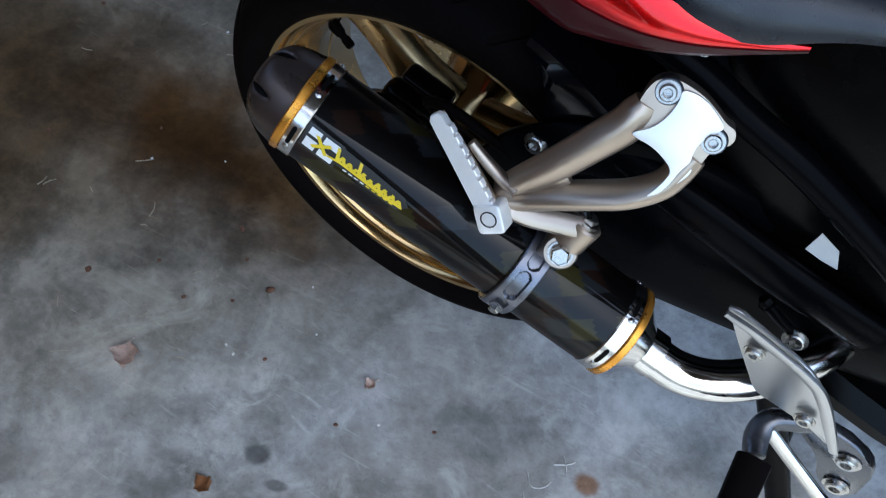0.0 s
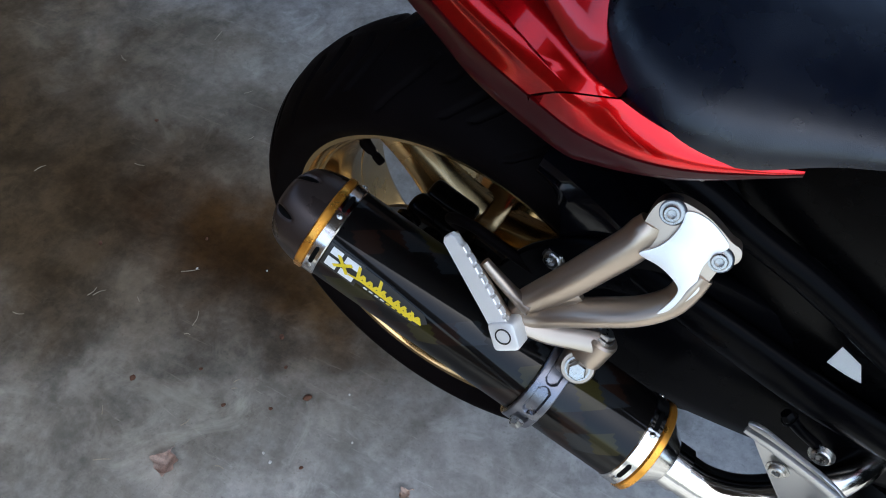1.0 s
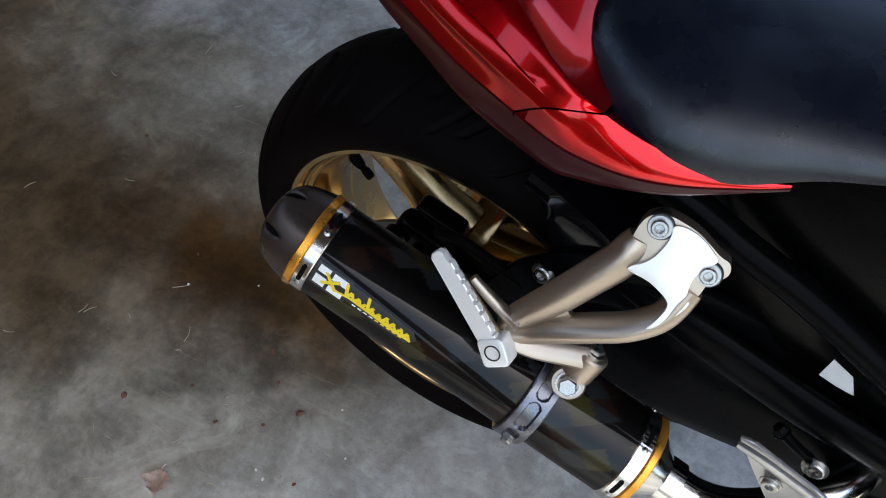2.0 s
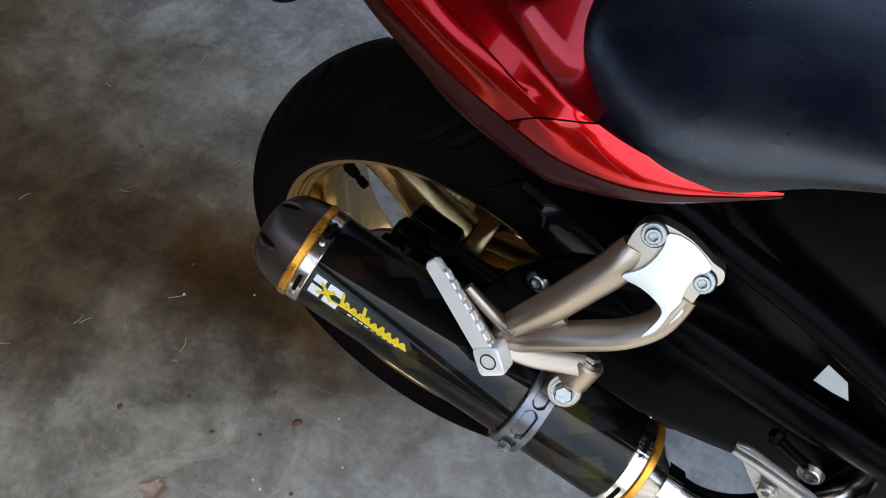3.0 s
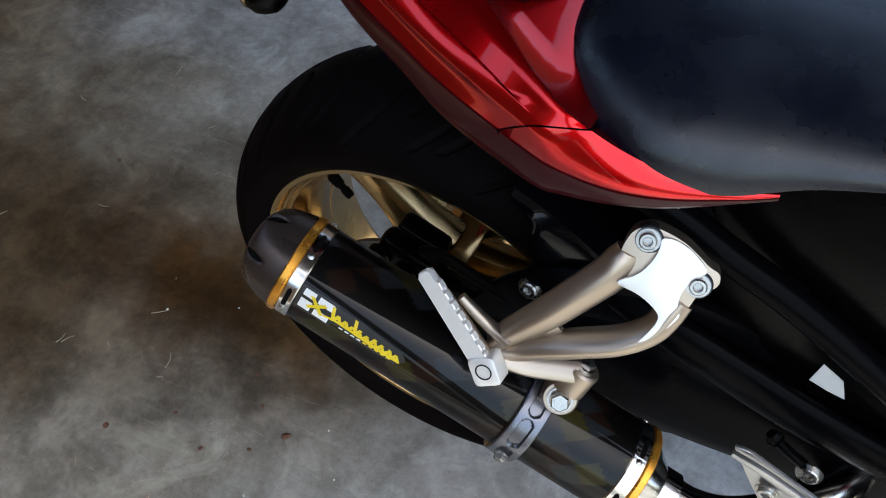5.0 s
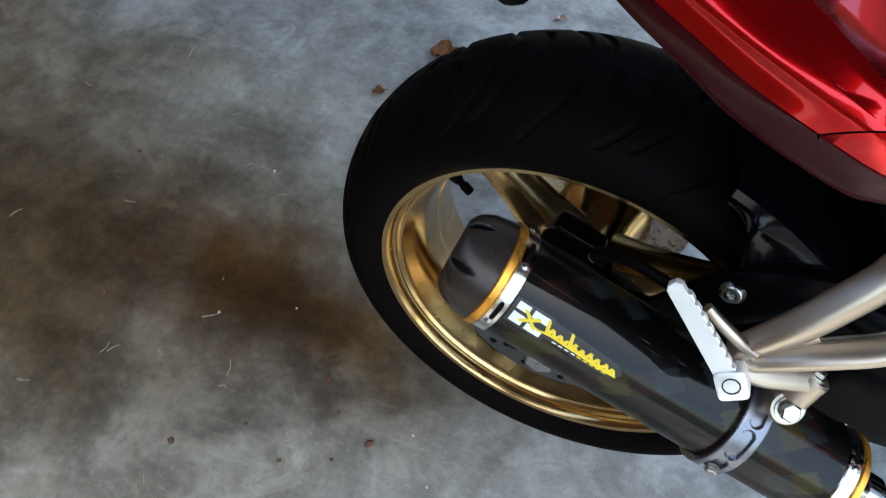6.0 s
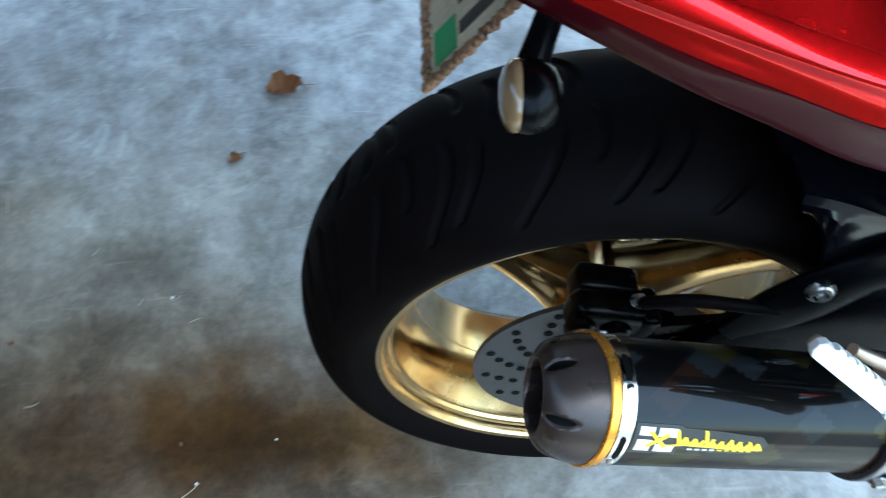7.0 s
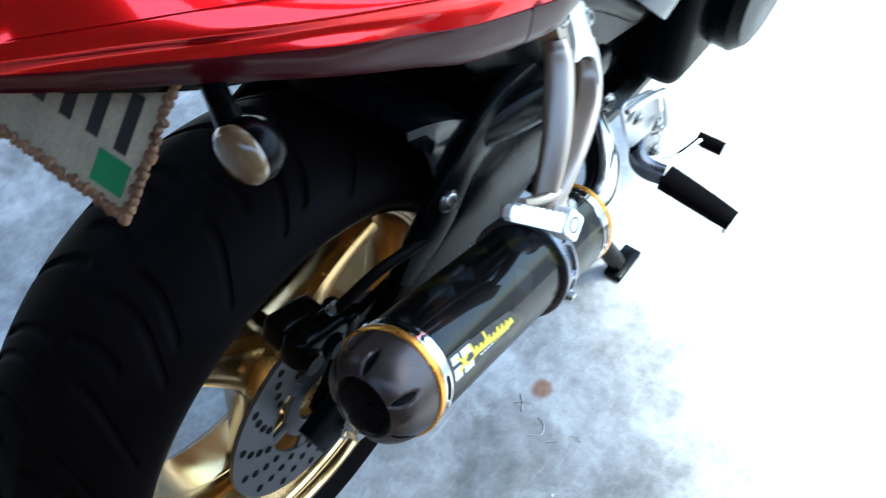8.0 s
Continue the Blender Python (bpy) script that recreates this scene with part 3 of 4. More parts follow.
for ob, s in ((strap, 0.004), (front, MUF_L - 0.006)):
    for k in range(5):
        a0 = -22 + 72 * k
        p, n = can_point(s, a0 + 36, MR + 0.0015)
        part("rivet", lathe([(0.0031, 0), (0.003, 0.0008), (0.0018, 0.0016), (0.0002, 0.0018)], axis_frame(p, n), 12), BOLT, ob)
        slot = [(s + dx, a0 + 8 + da) for dx, da in ((-0.0022, 0), (-0.0022, 20), (-0.001, 22.5), (0.001, 22.5), (0.0022, 20), (0.0022, 0), (0.001, -2.5), (-0.001, -2.5))]
        # a dark patch on the strap; the slot's shade is in its colour
        part("slot_shade", on_can(slot, 0.0021), DARK, ob)
part("inlet_cone", lathe([(MR - 0.002, MUF_L + 0.009), (MR - 0.012, MUF_L + 0.02), (0.028, MUF_L + 0.028), (0.0238, MUF_L + 0.033), (0.0238, MUF_L + 0.05)], MUF, 64), STEEL, muffler)

# maker's decal as plain shapes: a split white block and a run of yellow strokes with black edges
def decal_shape(outline, mat, name, lift):
    word = min(s for s, a in outline) > 0.0485
    fit = [(0.0135 + (s - 0.0205) * 0.9 + (0.17 * (s - 0.0485) if word else 0.0), 58 + (a - 67) * 1.02 if word else 43.5 + (a - 47) * 0.72) for s, a in outline]
    return part(name, on_can(fit, lift), mat, muffler)


decal_shape([(0.0185, 45), (0.0605, 46), (0.0605, 88), (0.0185, 87)], INK, "decal_ground", 0.0005)
for s0, s1, a0, a1 in ((0.0225, 0.0355, 49, 61), (0.0225, 0.0355, 66, 83), (0.0395, 0.0565, 50, 62), (0.0395, 0.0565, 72, 84)):
    decal_shape([(s0, a0), (s1, a0 + 0.5), (s1, a1), (s0, a1 - 0.5)], WHITE, "decal_block", 0.0008)
for pts in ([(0.030, 56), (0.034, 55), (0.050, 75), (0.047, 78)], [(0.047, 57), (0.0505, 60), (0.033, 77), (0.030, 74)]):
    decal_shape(pts, YELLOW, "decal_stroke", 0.0011)
decal_shape([(0.056, 54), (0.085, 55.5), (0.122, 59.5), (0.1285, 67), (0.121, 78), (0.085, 78), (0.056, 75)], INK, "decal_ground", 0.0005)
# a running script, drawn as joined slanting loops that grow smaller along the line
decal_shape([(0.049, 71), (0.062, 68.6), (0.085, 69.0), (0.108, 70.6), (0.1235, 70.4), (0.1245, 73.4), (0.108, 74.0), (0.085, 72.4), (0.062, 71.0), (0.05, 72.8)], YELLOW, "decal_stroke", 0.0009)
r = random.Random(5)
for k in range(19):
    s, foot = 0.0545 + 0.0036 * k, 70.4 + 0.12 * k
    top = 60.0 + 0.38 * k - (5.0 if k in (0, 6) else 0) + r.uniform(-2.0, 2.8)
    a, c = (s - 0.001, s + 0.0024) if k % 2 else (s + 0.0022, s - 0.0012)
    decal_shape([(a, foot), (c, top), (c + 0.0031, top + 0.6), (a + 0.0034, foot)], YELLOW, "decal_stroke", 0.0009 + 0.00012 * (k % 2))
for k in range(9):
    s = 0.0665 + 0.0058 * k
    decal_shape([(s, 74.0), (s + 0.0036, 74.0), (s + 0.0032, 75.4), (s - 0.0004, 75.4)], WHITE if k < 4 else YELLOW, "decal_stroke", 0.0009)

# link pipe
pe = MUF @ Vector((0, 0, MUF_L + 0.03))
part("exhaust_pipe", tube([tuple(pe), tuple(pe + MUF_DIR * 0.045), (0.396, -0.187, 0.388), (0.436, -0.158, 0.393), (0.475, -0.105, 0.396), (0.5, -0.03, 0.396)], 0.021, 40, 28), STEEL, bike, "polished steel exhaust link pipe")

# clamp that hangs the canister from the footrest bracket
CS = -0.004
CLAMP_GREY = make("satin_grey_clamp_aluminium", (0.16, 0.165, 0.19), 0.32, metal=0.9, scale=30, fine=1200, bump=0.05, amount=0.15)


def clamp_ring():
    """A strap with a row of oblong pockets milled into its outer face."""
    seg, rows = 360, []
    for h, r in [(0.2355, MR + 0.0004), (0.2355, MR + 0.0052), (0.2365, MR + 0.0062)] + [(0.2365 + 0.0245 * k / 18, MR + 0.0064) for k in range(1, 18)] + [(0.261, MR + 0.0062), (0.262, MR + 0.0052), (0.262, MR + 0.0004)]:
        row = []
        for i in range(seg):
            a = 360 * i / seg
            off = min(abs((a - c + 180) % 360 - 180) for c in range(55, 415, 40))
            along = max(0.0, off - 10.5) * MR * math.pi / 180
            d = math.hypot(along, abs(h - 0.2488)) - 0.0068
            deep = 0.0034 * eased(-d / 0.0012) if r > MR + 0.006 else 0.0
            row.append(can_point(h + CS, a, r - deep)[0])
        rows.append(row)
    return loft(rows, True, False)


clamp = part("muffler_clamp", clamp_ring(), CLAMP_GREY, bike, "satin grey aluminium silencer clamp with oblong pockets", 35)
lug_p, lug_n = can_point(0.258 + CS, 3, MR + 0.005)
part("lug", joined(box((0.022, 0.034, 0.03), axis_frame(lug_p + lug_n * 0.004, MUF_DIR, lug_n), 0.005, 3),
    lathe([(0.016, -0.02), (0.016, 0.012), (0.0145, 0.014), (0.0002, 0.014)], axis_frame(lug_p + lug_n * 0.012, (0.25, -0.75, 0.6)), 32)), ALU, clamp)
part("clamp_bolt", hex_bolt(lug_p + lug_n * 0.012 + Vector((0.0035, -0.0105, 0.0084)), (0.25, -0.75, 0.6), 0.0088, 0.009), BOLT, clamp)
p, n = can_point(0.249 + CS, 96, MR + 0.006)
part("clamp_screw", hex_bolt(p, n, 0.0055, 0.006), BOLT, clamp)

# ---- passenger footrest bracket: a plate at the frame that forks into two arms ----
BU, BL = Vector((0.258, -0.1714, 0.7066)), Vector((0.3018, -0.173, 0.6791))


def bracket_y(x, z):
    """The casting's outer face leans out from the frame to the footpeg."""
    u, v = x - 0.25, z - 0.64
    return -0.2142 + 0.1952 * u + 0.5341 * v + 1.519 * u * v + 2.0523 * u * u + 1.0818 * v * v


def casting(outline, opening, sunk, depth, bevel, segments=3):
    """A leaning plate with an opening; outline and opening in x and z."""
    n = BN
    bm = bmesh.new()
    rims = []
    for loop in [p for p in (outline, opening) if p]:
        vs = [bm.verts.new(Vector((x, bracket_y(x, z), z)) - n * sunk) for x, z in loop]
        rims += [bm.edges.new((vs[i], vs[(i + 1) % len(vs)])) for i in range(len(vs))]
    bmesh.ops.triangle_fill(bm, use_beauty=True, edges=rims)
    bmesh.ops.recalc_face_normals(bm, faces=bm.faces)
    front = list(bm.faces)
    back = bmesh.ops.extrude_face_region(bm, geom=front)
    for v in (g for g in back["geom"] if isinstance(g, bmesh.types.BMVert)):
        v.co -= n * depth
    bmesh.ops.recalc_face_normals(bm, faces=bm.faces)
    sharp = [e for e in bm.edges if len(e.link_faces) == 2 and e.calc_face_angle(0) > radians(50)]
    sharp = [e for e in sharp if abs((e.verts[0].co - e.verts[1].co).normalized().dot(n)) < 0.5]
    bmesh.ops.bevel(bm, geom=sharp, offset=bevel, segments=segments, affect="EDGES", profile=0.55, clamp_overlap=True)
    return bm


BN = Vector((0.18, -0.84, 0.52)).normalized()
FACE = [(0.2658, 0.7095), (0.2756, 0.709), (0.288, 0.7033), (0.2995, 0.6943), (0.3051, 0.6885), (0.3012, 0.6853), (0.2953, 0.681), (0.2921, 0.6736), (0.2932, 0.6624), (0.298, 0.658), (0.2914, 0.6483), (0.2828, 0.6395), (0.2727, 0.634), (0.2794, 0.6434), (0.2839, 0.6545), (0.2797, 0.6606), (0.264, 0.6705), (0.2486, 0.6741), (0.2451, 0.6767), (0.2583, 0.6826), (0.2649, 0.6917), (0.2679, 0.7021)]
BODY = [(0.2414, 0.6927), (0.2433, 0.7061), (0.2479, 0.713), (0.2577, 0.7152), (0.2683, 0.7127), (0.2843, 0.7061), (0.2984, 0.6961), (0.305, 0.6908), (0.314, 0.6866), (0.3161, 0.6786), (0.3105, 0.6749), (0.304, 0.6734), (0.3007, 0.6611), (0.293, 0.6481), (0.2839, 0.6398), (0.2841, 0.6528), (0.2786, 0.6613), (0.2644, 0.6714), (0.249, 0.6742)]
bracket = part("footrest_bracket", casting(smoothed(BODY), None, 0.0022, 0.02, 0.004, 4), ALU, bike, "cast aluminium passenger footrest bracket with a forked arm", 50)
# lines along the outer faces of the two arms, with their half width and half depth
UPPER = [(0.1648, -0.2354, 0.5835, 0.01, 0.0105), (0.1744, -0.2328, 0.5983, 0.0112, 0.0115), (0.2003, -0.2231, 0.6306, 0.0122, 0.0128), (0.2224, -0.2092, 0.6573, 0.0128, 0.0132), (0.239, -0.1961, 0.6761, 0.0135, 0.013), (0.2455, -0.187, 0.6875, 0.0135, 0.012), (0.248, -0.18, 0.695, 0.0105, 0.0095)]
LOWER = [(0.1655, -0.2365, 0.5802, 0.008, 0.0105), (0.1846, -0.2367, 0.5916, 0.0085, 0.0115), (0.2102, -0.2329, 0.6077, 0.0082, 0.0125), (0.2332, -0.2273, 0.6186, 0.0078, 0.013), (0.2615, -0.2175, 0.6293, 0.0078, 0.013), (0.2817, -0.2051, 0.6415, 0.0085, 0.0125), (0.2903, -0.1936, 0.6554, 0.0095, 0.0115), (0.2959, -0.1841, 0.6668, 0.008, 0.009)]
for name, line in (("upper_arm", UPPER), ("lower_arm", LOWER)):
    inner = [tuple(Vector(p[:3]) - BN * (p[4] - 0.001)) + p[3:] for p in line]
    part(name, sweep(inner, 40, 28, tuple(Vector((0.65, 0.3, -0.7))), 3.2), ALU, bracket, "", 60)
part("web", sweep([(0.168, -0.2255, 0.583, 0.008, 0.004), (0.185, -0.223, 0.599, 0.009, 0.0045), (0.204, -0.219, 0.614, 0.008, 0.0045), (0.214, -0.216, 0.621, 0.004, 0.003)], 12, 14, (0.6, 0.2, -0.75), 3.0), ALU, bracket)
part("raised_face", casting(smoothed(FACE), None, -0.0012, 0.009, 0.0012, 2), BRIGHT_ALU, bracket, "raised face of the bracket with sky glare in its colour", 50)
for p in (BU, BL):
    # dark grey here paints the shade of the recess round each bolt
    part("boss_in_shade", lathe([(0.011, -0.014), (0.011, -0.003), (0.0098, -0.0015), (0.0075, -0.0015)], axis_frame(p, BN), 28), DARKALU, bracket)
    part("bolt", bolt_head(p - BN * 0.0015, BN, 0.0068, 0.0055), BOLT, bracket, "steel socket bolt")
part("finger", sweep([(0.178, -0.232, 0.594, 0.007, 0.006), (0.160, -0.228, 0.598, 0.0065, 0.0055), (0.142, -0.226, 0.609, 0.0055, 0.005), (0.129, -0.225, 0.620, 0.0045, 0.004)], 14, 14, (0.3, -0.7, 0.4), 2.6), ALU, bracket)
B0, B1 = Vector((0.2295, -0.199, 0.541)), lug_p + lug_n * 0.012
part("link_arm", joined(sweep([(0.172, -0.236, 0.573, 0.0085, 0.008), (0.19, -0.227, 0.563, 0.0095, 0.0095), (0.21, -0.213, 0.552, 0.011, 0.0105), (0.226, -0.202, 0.543, 0.0115, 0.011)], 16, 20, (0.2, -0.5, 0.8), 4.5),
    lathe([(0.0002, -0.008), (0.0145, -0.008), (0.0165, -0.006), (0.0165, (B1 - B0).length - 0.011), (0.0148, (B1 - B0).length - 0.0095), (0.0002, (B1 - B0).length - 0.0095)], axis_frame(B0, B1 - B0), 40)), ALU, bracket)
part("link_nut", hex_bolt(B0 - (B1 - B0).normalized() * 0.008, B0 - B1, 0.0085, 0.006), BOLT, bracket)
# the footpeg: a bar with a serrated tread, folded up to the rear
P0, P1 = Vector((0.166, -0.2495, 0.577)), Vector((0.0985, -0.2265, 0.6385))
pd = (P1 - P0).normalized()
pn = Vector((-0.15, -0.72, 0.5))
pn = (pn - pd * pn.dot(pd)).normalized()
ps = pd.cross(pn)
PEGM = Matrix((ps, pd, pn)).transposed().to_4x4()
PEGM.translation = P0
LONG = (P1 - P0).length
edge = []
for k in range(8):
    y = 0.006 + (LONG - 0.014) * k / 8
    edge += [(0.0088, y), (0.0088, y + 0.006), (0.0062, y + 0.0072), (0.0062, y + 0.0084)]
outline = [(-0.0095, 0.0), (0.0088, 0.0)] + edge + [(0.007, LONG - 0.002), (0.003, LONG + 0.002), (-0.0035, LONG + 0.002), (-0.007, LONG - 0.002)]
peg = part("passenger_footpeg", prism(outline, 0.008, PEGM, 0.0008, 1), BRIGHT_ALU, bracket, "serrated aluminium passenger footpeg folded up")
part("peg_underside", sweep([tuple(P0 - pn * 0.004) + (0.0075, 0.006), tuple(P0.lerp(P1, 0.5) - pn * 0.003) + (0.007, 0.005), tuple(P1 - pn * 0.001) + (0.005, 0.003)], 12, 12, tuple(ps), 3), ALU, peg)
block = PEGM @ Matrix.Translation((0.0, -0.001, 0.0)) @ Matrix.Rotation(radians(-16), 4, "Z")
part("peg_pivot", prism(rounded([(-0.0125, -0.014), (0.0125, -0.014), (0.0125, 0.0125), (-0.0125, 0.0125)], 0.2, 3), 0.0195, block @ Matrix.Translation((0, 0, -0.009)), 0.002), BRIGHT_ALU, bracket)
part("pivot_ring", ring_disc(0.0062, 0.0074, 0.0, 0.0006, block @ Matrix.Translation((0, 0, 0.0105)), 28), INK, bracket)

# ---- tail and seats ----
# station: x, lower edge y z, crease y z, shoulder y z, middle z
TAIL = [(-0.205, 0.012, 0.874, 0.02, 0.888, 0.014, 0.902, 0.904), (-0.19, 0.035, 0.866, 0.044, 0.885, 0.032, 0.908, 0.914), (-0.15, 0.064, 0.852, 0.072, 0.88, 0.054, 0.914, 0.92), (-0.1, 0.094, 0.838, 0.1, 0.872, 0.079, 0.912, 0.918),
        (-0.05, 0.122, 0.823, 0.125, 0.862, 0.088, 0.902, 0.906), (0.0, 0.15, 0.808, 0.147, 0.852, 0.104, 0.888, 0.89), (0.05, 0.168, 0.79, 0.168, 0.842, 0.122, 0.873, 0.873), (0.1, 0.184, 0.771, 0.1865, 0.832, 0.14, 0.857, 0.858), (0.1725, 0.2, 0.757, 0.209, 0.8175, 0.19, 0.84, 0.838),
        (0.2, 0.202, 0.759, 0.2105, 0.806, 0.199, 0.829, 0.815), (0.235, 0.201, 0.766, 0.208, 0.797, 0.197, 0.812, 0.795), (0.27, 0.194, 0.773, 0.2, 0.793, 0.191, 0.801, 0.79), (0.31, 0.1795, 0.7835, 0.1825, 0.79, 0.179, 0.7935, 0.786), (0.336, 0.1665, 0.7875, 0.1675, 0.7895, 0.1665, 0.7905, 0.786)]
DENSE = np.array(spline(TAIL, 400))


def station(x):
    return [float(np.interp(x, DENSE[:, 0], DENSE[:, k])) for k in range(8)]


def half_section(x, groove, smooth=0.0):
    """One side of the tail from the lower edge to the shoulder: a tucked lower face, a crease, a low step and the shoulder."""
    _, ly, lz, cy, cz, sy, sz, _ = station(x)
    dy, dz = sy - cy, sz - cz
    long = math.hypot(dy, dz)
    ny, nz = dz / long, -dy / long
    tall, b, k = cz - lz, min(1.0, (cz - lz) / 0.03), groove * min(1.0, (cz - lz) / 0.03)
    pts = [(ly - 0.014, lz + 0.004), (ly - 0.004, lz), (ly + 0.001 * b, lz + 0.0012 * b), (ly + 0.0032 * b, lz + 0.005 * b), (ly + 0.004 * b + 0.1 * (cy - ly), lz + 0.2 * tall), (ly + 0.004 * b + 0.25 * (cy - ly), lz + 0.48 * tall), (ly + 0.0034 * b + 0.3 * (cy - ly), lz + 0.56 * tall)]
    y6, z6 = pts[-1]
    for f, sink in ((0.25, 0.0022), (0.5, 0.0032), (0.72, 0.0024), (0.86, 0.0008)):
        pts.append((y6 + (cy - y6) * f - sink * k, z6 + (cz - z6) * f))
    ay, az, by, bz = *pts[-1], cy + dy * 0.09 + ny * 0.0006, cz + dz * 0.09 + nz * 0.0006
    for t in (0.25, 0.5, 0.75):
        pts.append(((1 - t) ** 2 * ay + 2 * t * (1 - t) * cy + t * t * by, (1 - t) ** 2 * az + 2 * t * (1 - t) * cz + t * t * bz))
    for f, up in ((0.09, 0.0006), (0.25, 0.0014 * groove + 0.001), (0.285, 0.0012 * groove + 0.001), (0.31, -0.0008 * groove + 0.001), (0.65, -0.0006 * groove + 0.001), (0.97, 0.0006), (1.0, 0.0)):
        pts.append((cy + dy * f + ny * up, cz + dz * f + nz * up))
    if smooth:
        n = len(pts) - 7
        my, mz = (y6 + sy) / 2, (z6 + sz) / 2
        gy, gz = cy + 0.5 * (cy - my), cz + 0.5 * (cz - mz)
        for j in range(n):
            t = (j + 1) / n
            even = [(1 - t) ** 2 * p + 2 * t * (1 - t) * q + t * t * r for p, q, r in ((y6, gy, sy), (z6, gz, sz))]
            pts[7 + j] = tuple(p + (q - p) * smooth for p, q in zip(pts[7 + j], even))
    return pts


# how far each line of the side is swept forward or back where the two panels meet
SWEEP = [-0.62] * 7 + [-0.62 * (1 - f) for f in (0.25, 0.5, 0.72, 0.86, 0.94, 1.0)] + [0.05, 0.09, 0.25, 0.285, 0.31, 0.65, 0.97, 1.0]


def side_row(x, groove, reach, smooth=0.0):
    """The side at x, its upper part swept forward by reach and its lower part swept back."""
    low = half_section(x, groove, smooth)
    out = []
    for k, (y, z) in enumerate(low):
        s = reach * SWEEP[k]
        y, z = half_section(min(x + s, 0.336), groove, smooth)[k] if s else (y, z)
        out.append((min(x + s, 0.336), y, z))
    return out


rings, low_rows = [], []
for k in range(46):
    x = -0.205 + (0.1715 + 0.205) * k / 45
    row = side_row(x, eased((x + 0.19) / 0.08) * eased((0.165 - x) / 0.06), 0.04 * eased((x - 0.02) / 0.14))
    _, ly, lz, cy, cz, sy, sz, mz = station(row[-1][0])
    xt = row[-1][0]
    if k == 45:
        row = [(a + 0.002 if j < 6 else a, y, z) for j, (a, y, z) in enumerate(row)]
    low_rows.append(row[1:7])
    half = [(row[0][0], 0, row[0][2] + 0.002)] + row + [(xt, sy - 0.004, sz - 0.003), (xt, sy * 0.82, sz - 0.0035), (xt, sy * 0.4, mz), (xt, 0, mz + 0.002)]
    rings.append([(a, -y, z) for a, y, z in half] + [(a, y, z) for a, y, z in reversed(half[1:-1])])
tail = part("tail_fairing", loft(rings), RED, bike, "glossy red tail fairing with sharp creases", 40)


def lower_strip(rows, sgn):
    """A thin strip, darker than the red above it, that wraps the tail's lower edge."""
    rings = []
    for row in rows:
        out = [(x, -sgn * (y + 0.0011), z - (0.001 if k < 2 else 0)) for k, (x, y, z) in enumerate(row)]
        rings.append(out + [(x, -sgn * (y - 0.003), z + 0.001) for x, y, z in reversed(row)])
    part("lower_strip", loft(rings), MAROON, tail, "dark maroon lower edge of the tail", 40)


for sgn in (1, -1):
    lower_strip(low_rows, sgn)
    front_rows = []
    rings = []
    for k in range(28):
        x = 0.1735 + (0.334 - 0.1735) * k / 27
        row = side_row(x, 0.0, 0.04 * (1 - eased((x - 0.1735) / 0.15)), eased((x - 0.172) / 0.03))
        a, y, z = row[-1]
        front_rows.append(row[1:7])
        rings.append([(p, -sgn * q, r) for p, q, r in row + [(a, y - 0.01, z - 0.006), (a, y - 0.02, z - 0.014)]])
    part("side_trim", loft(rings), RED, tail, "", 40)
    lower_strip(front_rows, sgn)
part("tail_light", sweep([(-0.2, -0.03, 0.886, 0.012, 0.01), (-0.2095, 0.0, 0.889, 0.015, 0.012), (-0.2, 0.03, 0.886, 0.012, 0.01)], 12, 14, (0, 0, 1), 3), material("red_lens", (0.6, 0.01, 0.008), 0.08, 0.0, 1.0), tail, "red tail light lens")
for p in ((0.272, -0.186, 0.772),):
    part("trim_screw", bolt_head(p, (0.1, -0.6, -0.4), 0.006, 0.004), BOLT, tail)


def seat_ring(st):
    x, w, zl, zh, p = st
    pts = []
    for i in range(29):
        t = math.pi * i / 28
        c, s = math.cos(t), math.sin(t)
        pts.append((x, -w * math.copysign(abs(c) ** (2 / p), c), zl + (zh - zl) * s ** (2 / p)))
    return pts + [(x, w * 0.85, zl - 0.012), (x, -w * 0.85, zl - 0.012)]


SEAT = [(0.156, 0.08, 0.824, 0.832, 2.0), (0.159, 0.115, 0.822, 0.842, 2.1), (0.166, 0.137, 0.821, 0.852, 2.2), (0.18, 0.159, 0.818, 0.861, 2.3), (0.2, 0.178, 0.812, 0.866, 2.3), (0.222, 0.190, 0.806, 0.868, 2.3), (0.255, 0.196, 0.797, 0.867, 2.3), (0.3, 0.187, 0.792, 0.863, 2.2), (0.36, 0.163, 0.804, 0.858, 1.95), (0.45, 0.141, 0.812, 0.852, 1.9), (0.6, 0.122, 0.814, 0.848, 1.9), (0.8, 0.105, 0.805, 0.86, 2.1)]
part("seat", loft([seat_ring(p) for p in spline(SEAT, 70)]), VINYL, bike, "black grained vinyl seat", 60)
pad = []
for x, w, z in ((-0.05, 0.05, 0.909), (-0.02, 0.08, 0.905), (0.03, 0.104, 0.889), (0.08, 0.126, 0.872), (0.11, 0.133, 0.863), (0.13, 0.126, 0.857), (0.148, 0.105, 0.85), (0.162, 0.07, 0.844)):
    pad.append([(x, -w, z - 0.025), (x, -w, z - 0.002), (x, -w + 0.004, z + 0.004), (x, -w * 0.7, z + 0.008), (x, w * 0.7, z + 0.008), (x, w - 0.004, z + 0.004), (x, w, z - 0.002), (x, w, z - 0.025)])
part("seat_pad", loft(pad), BLACK, bike, "black pad on the tail behind the seat", 50)

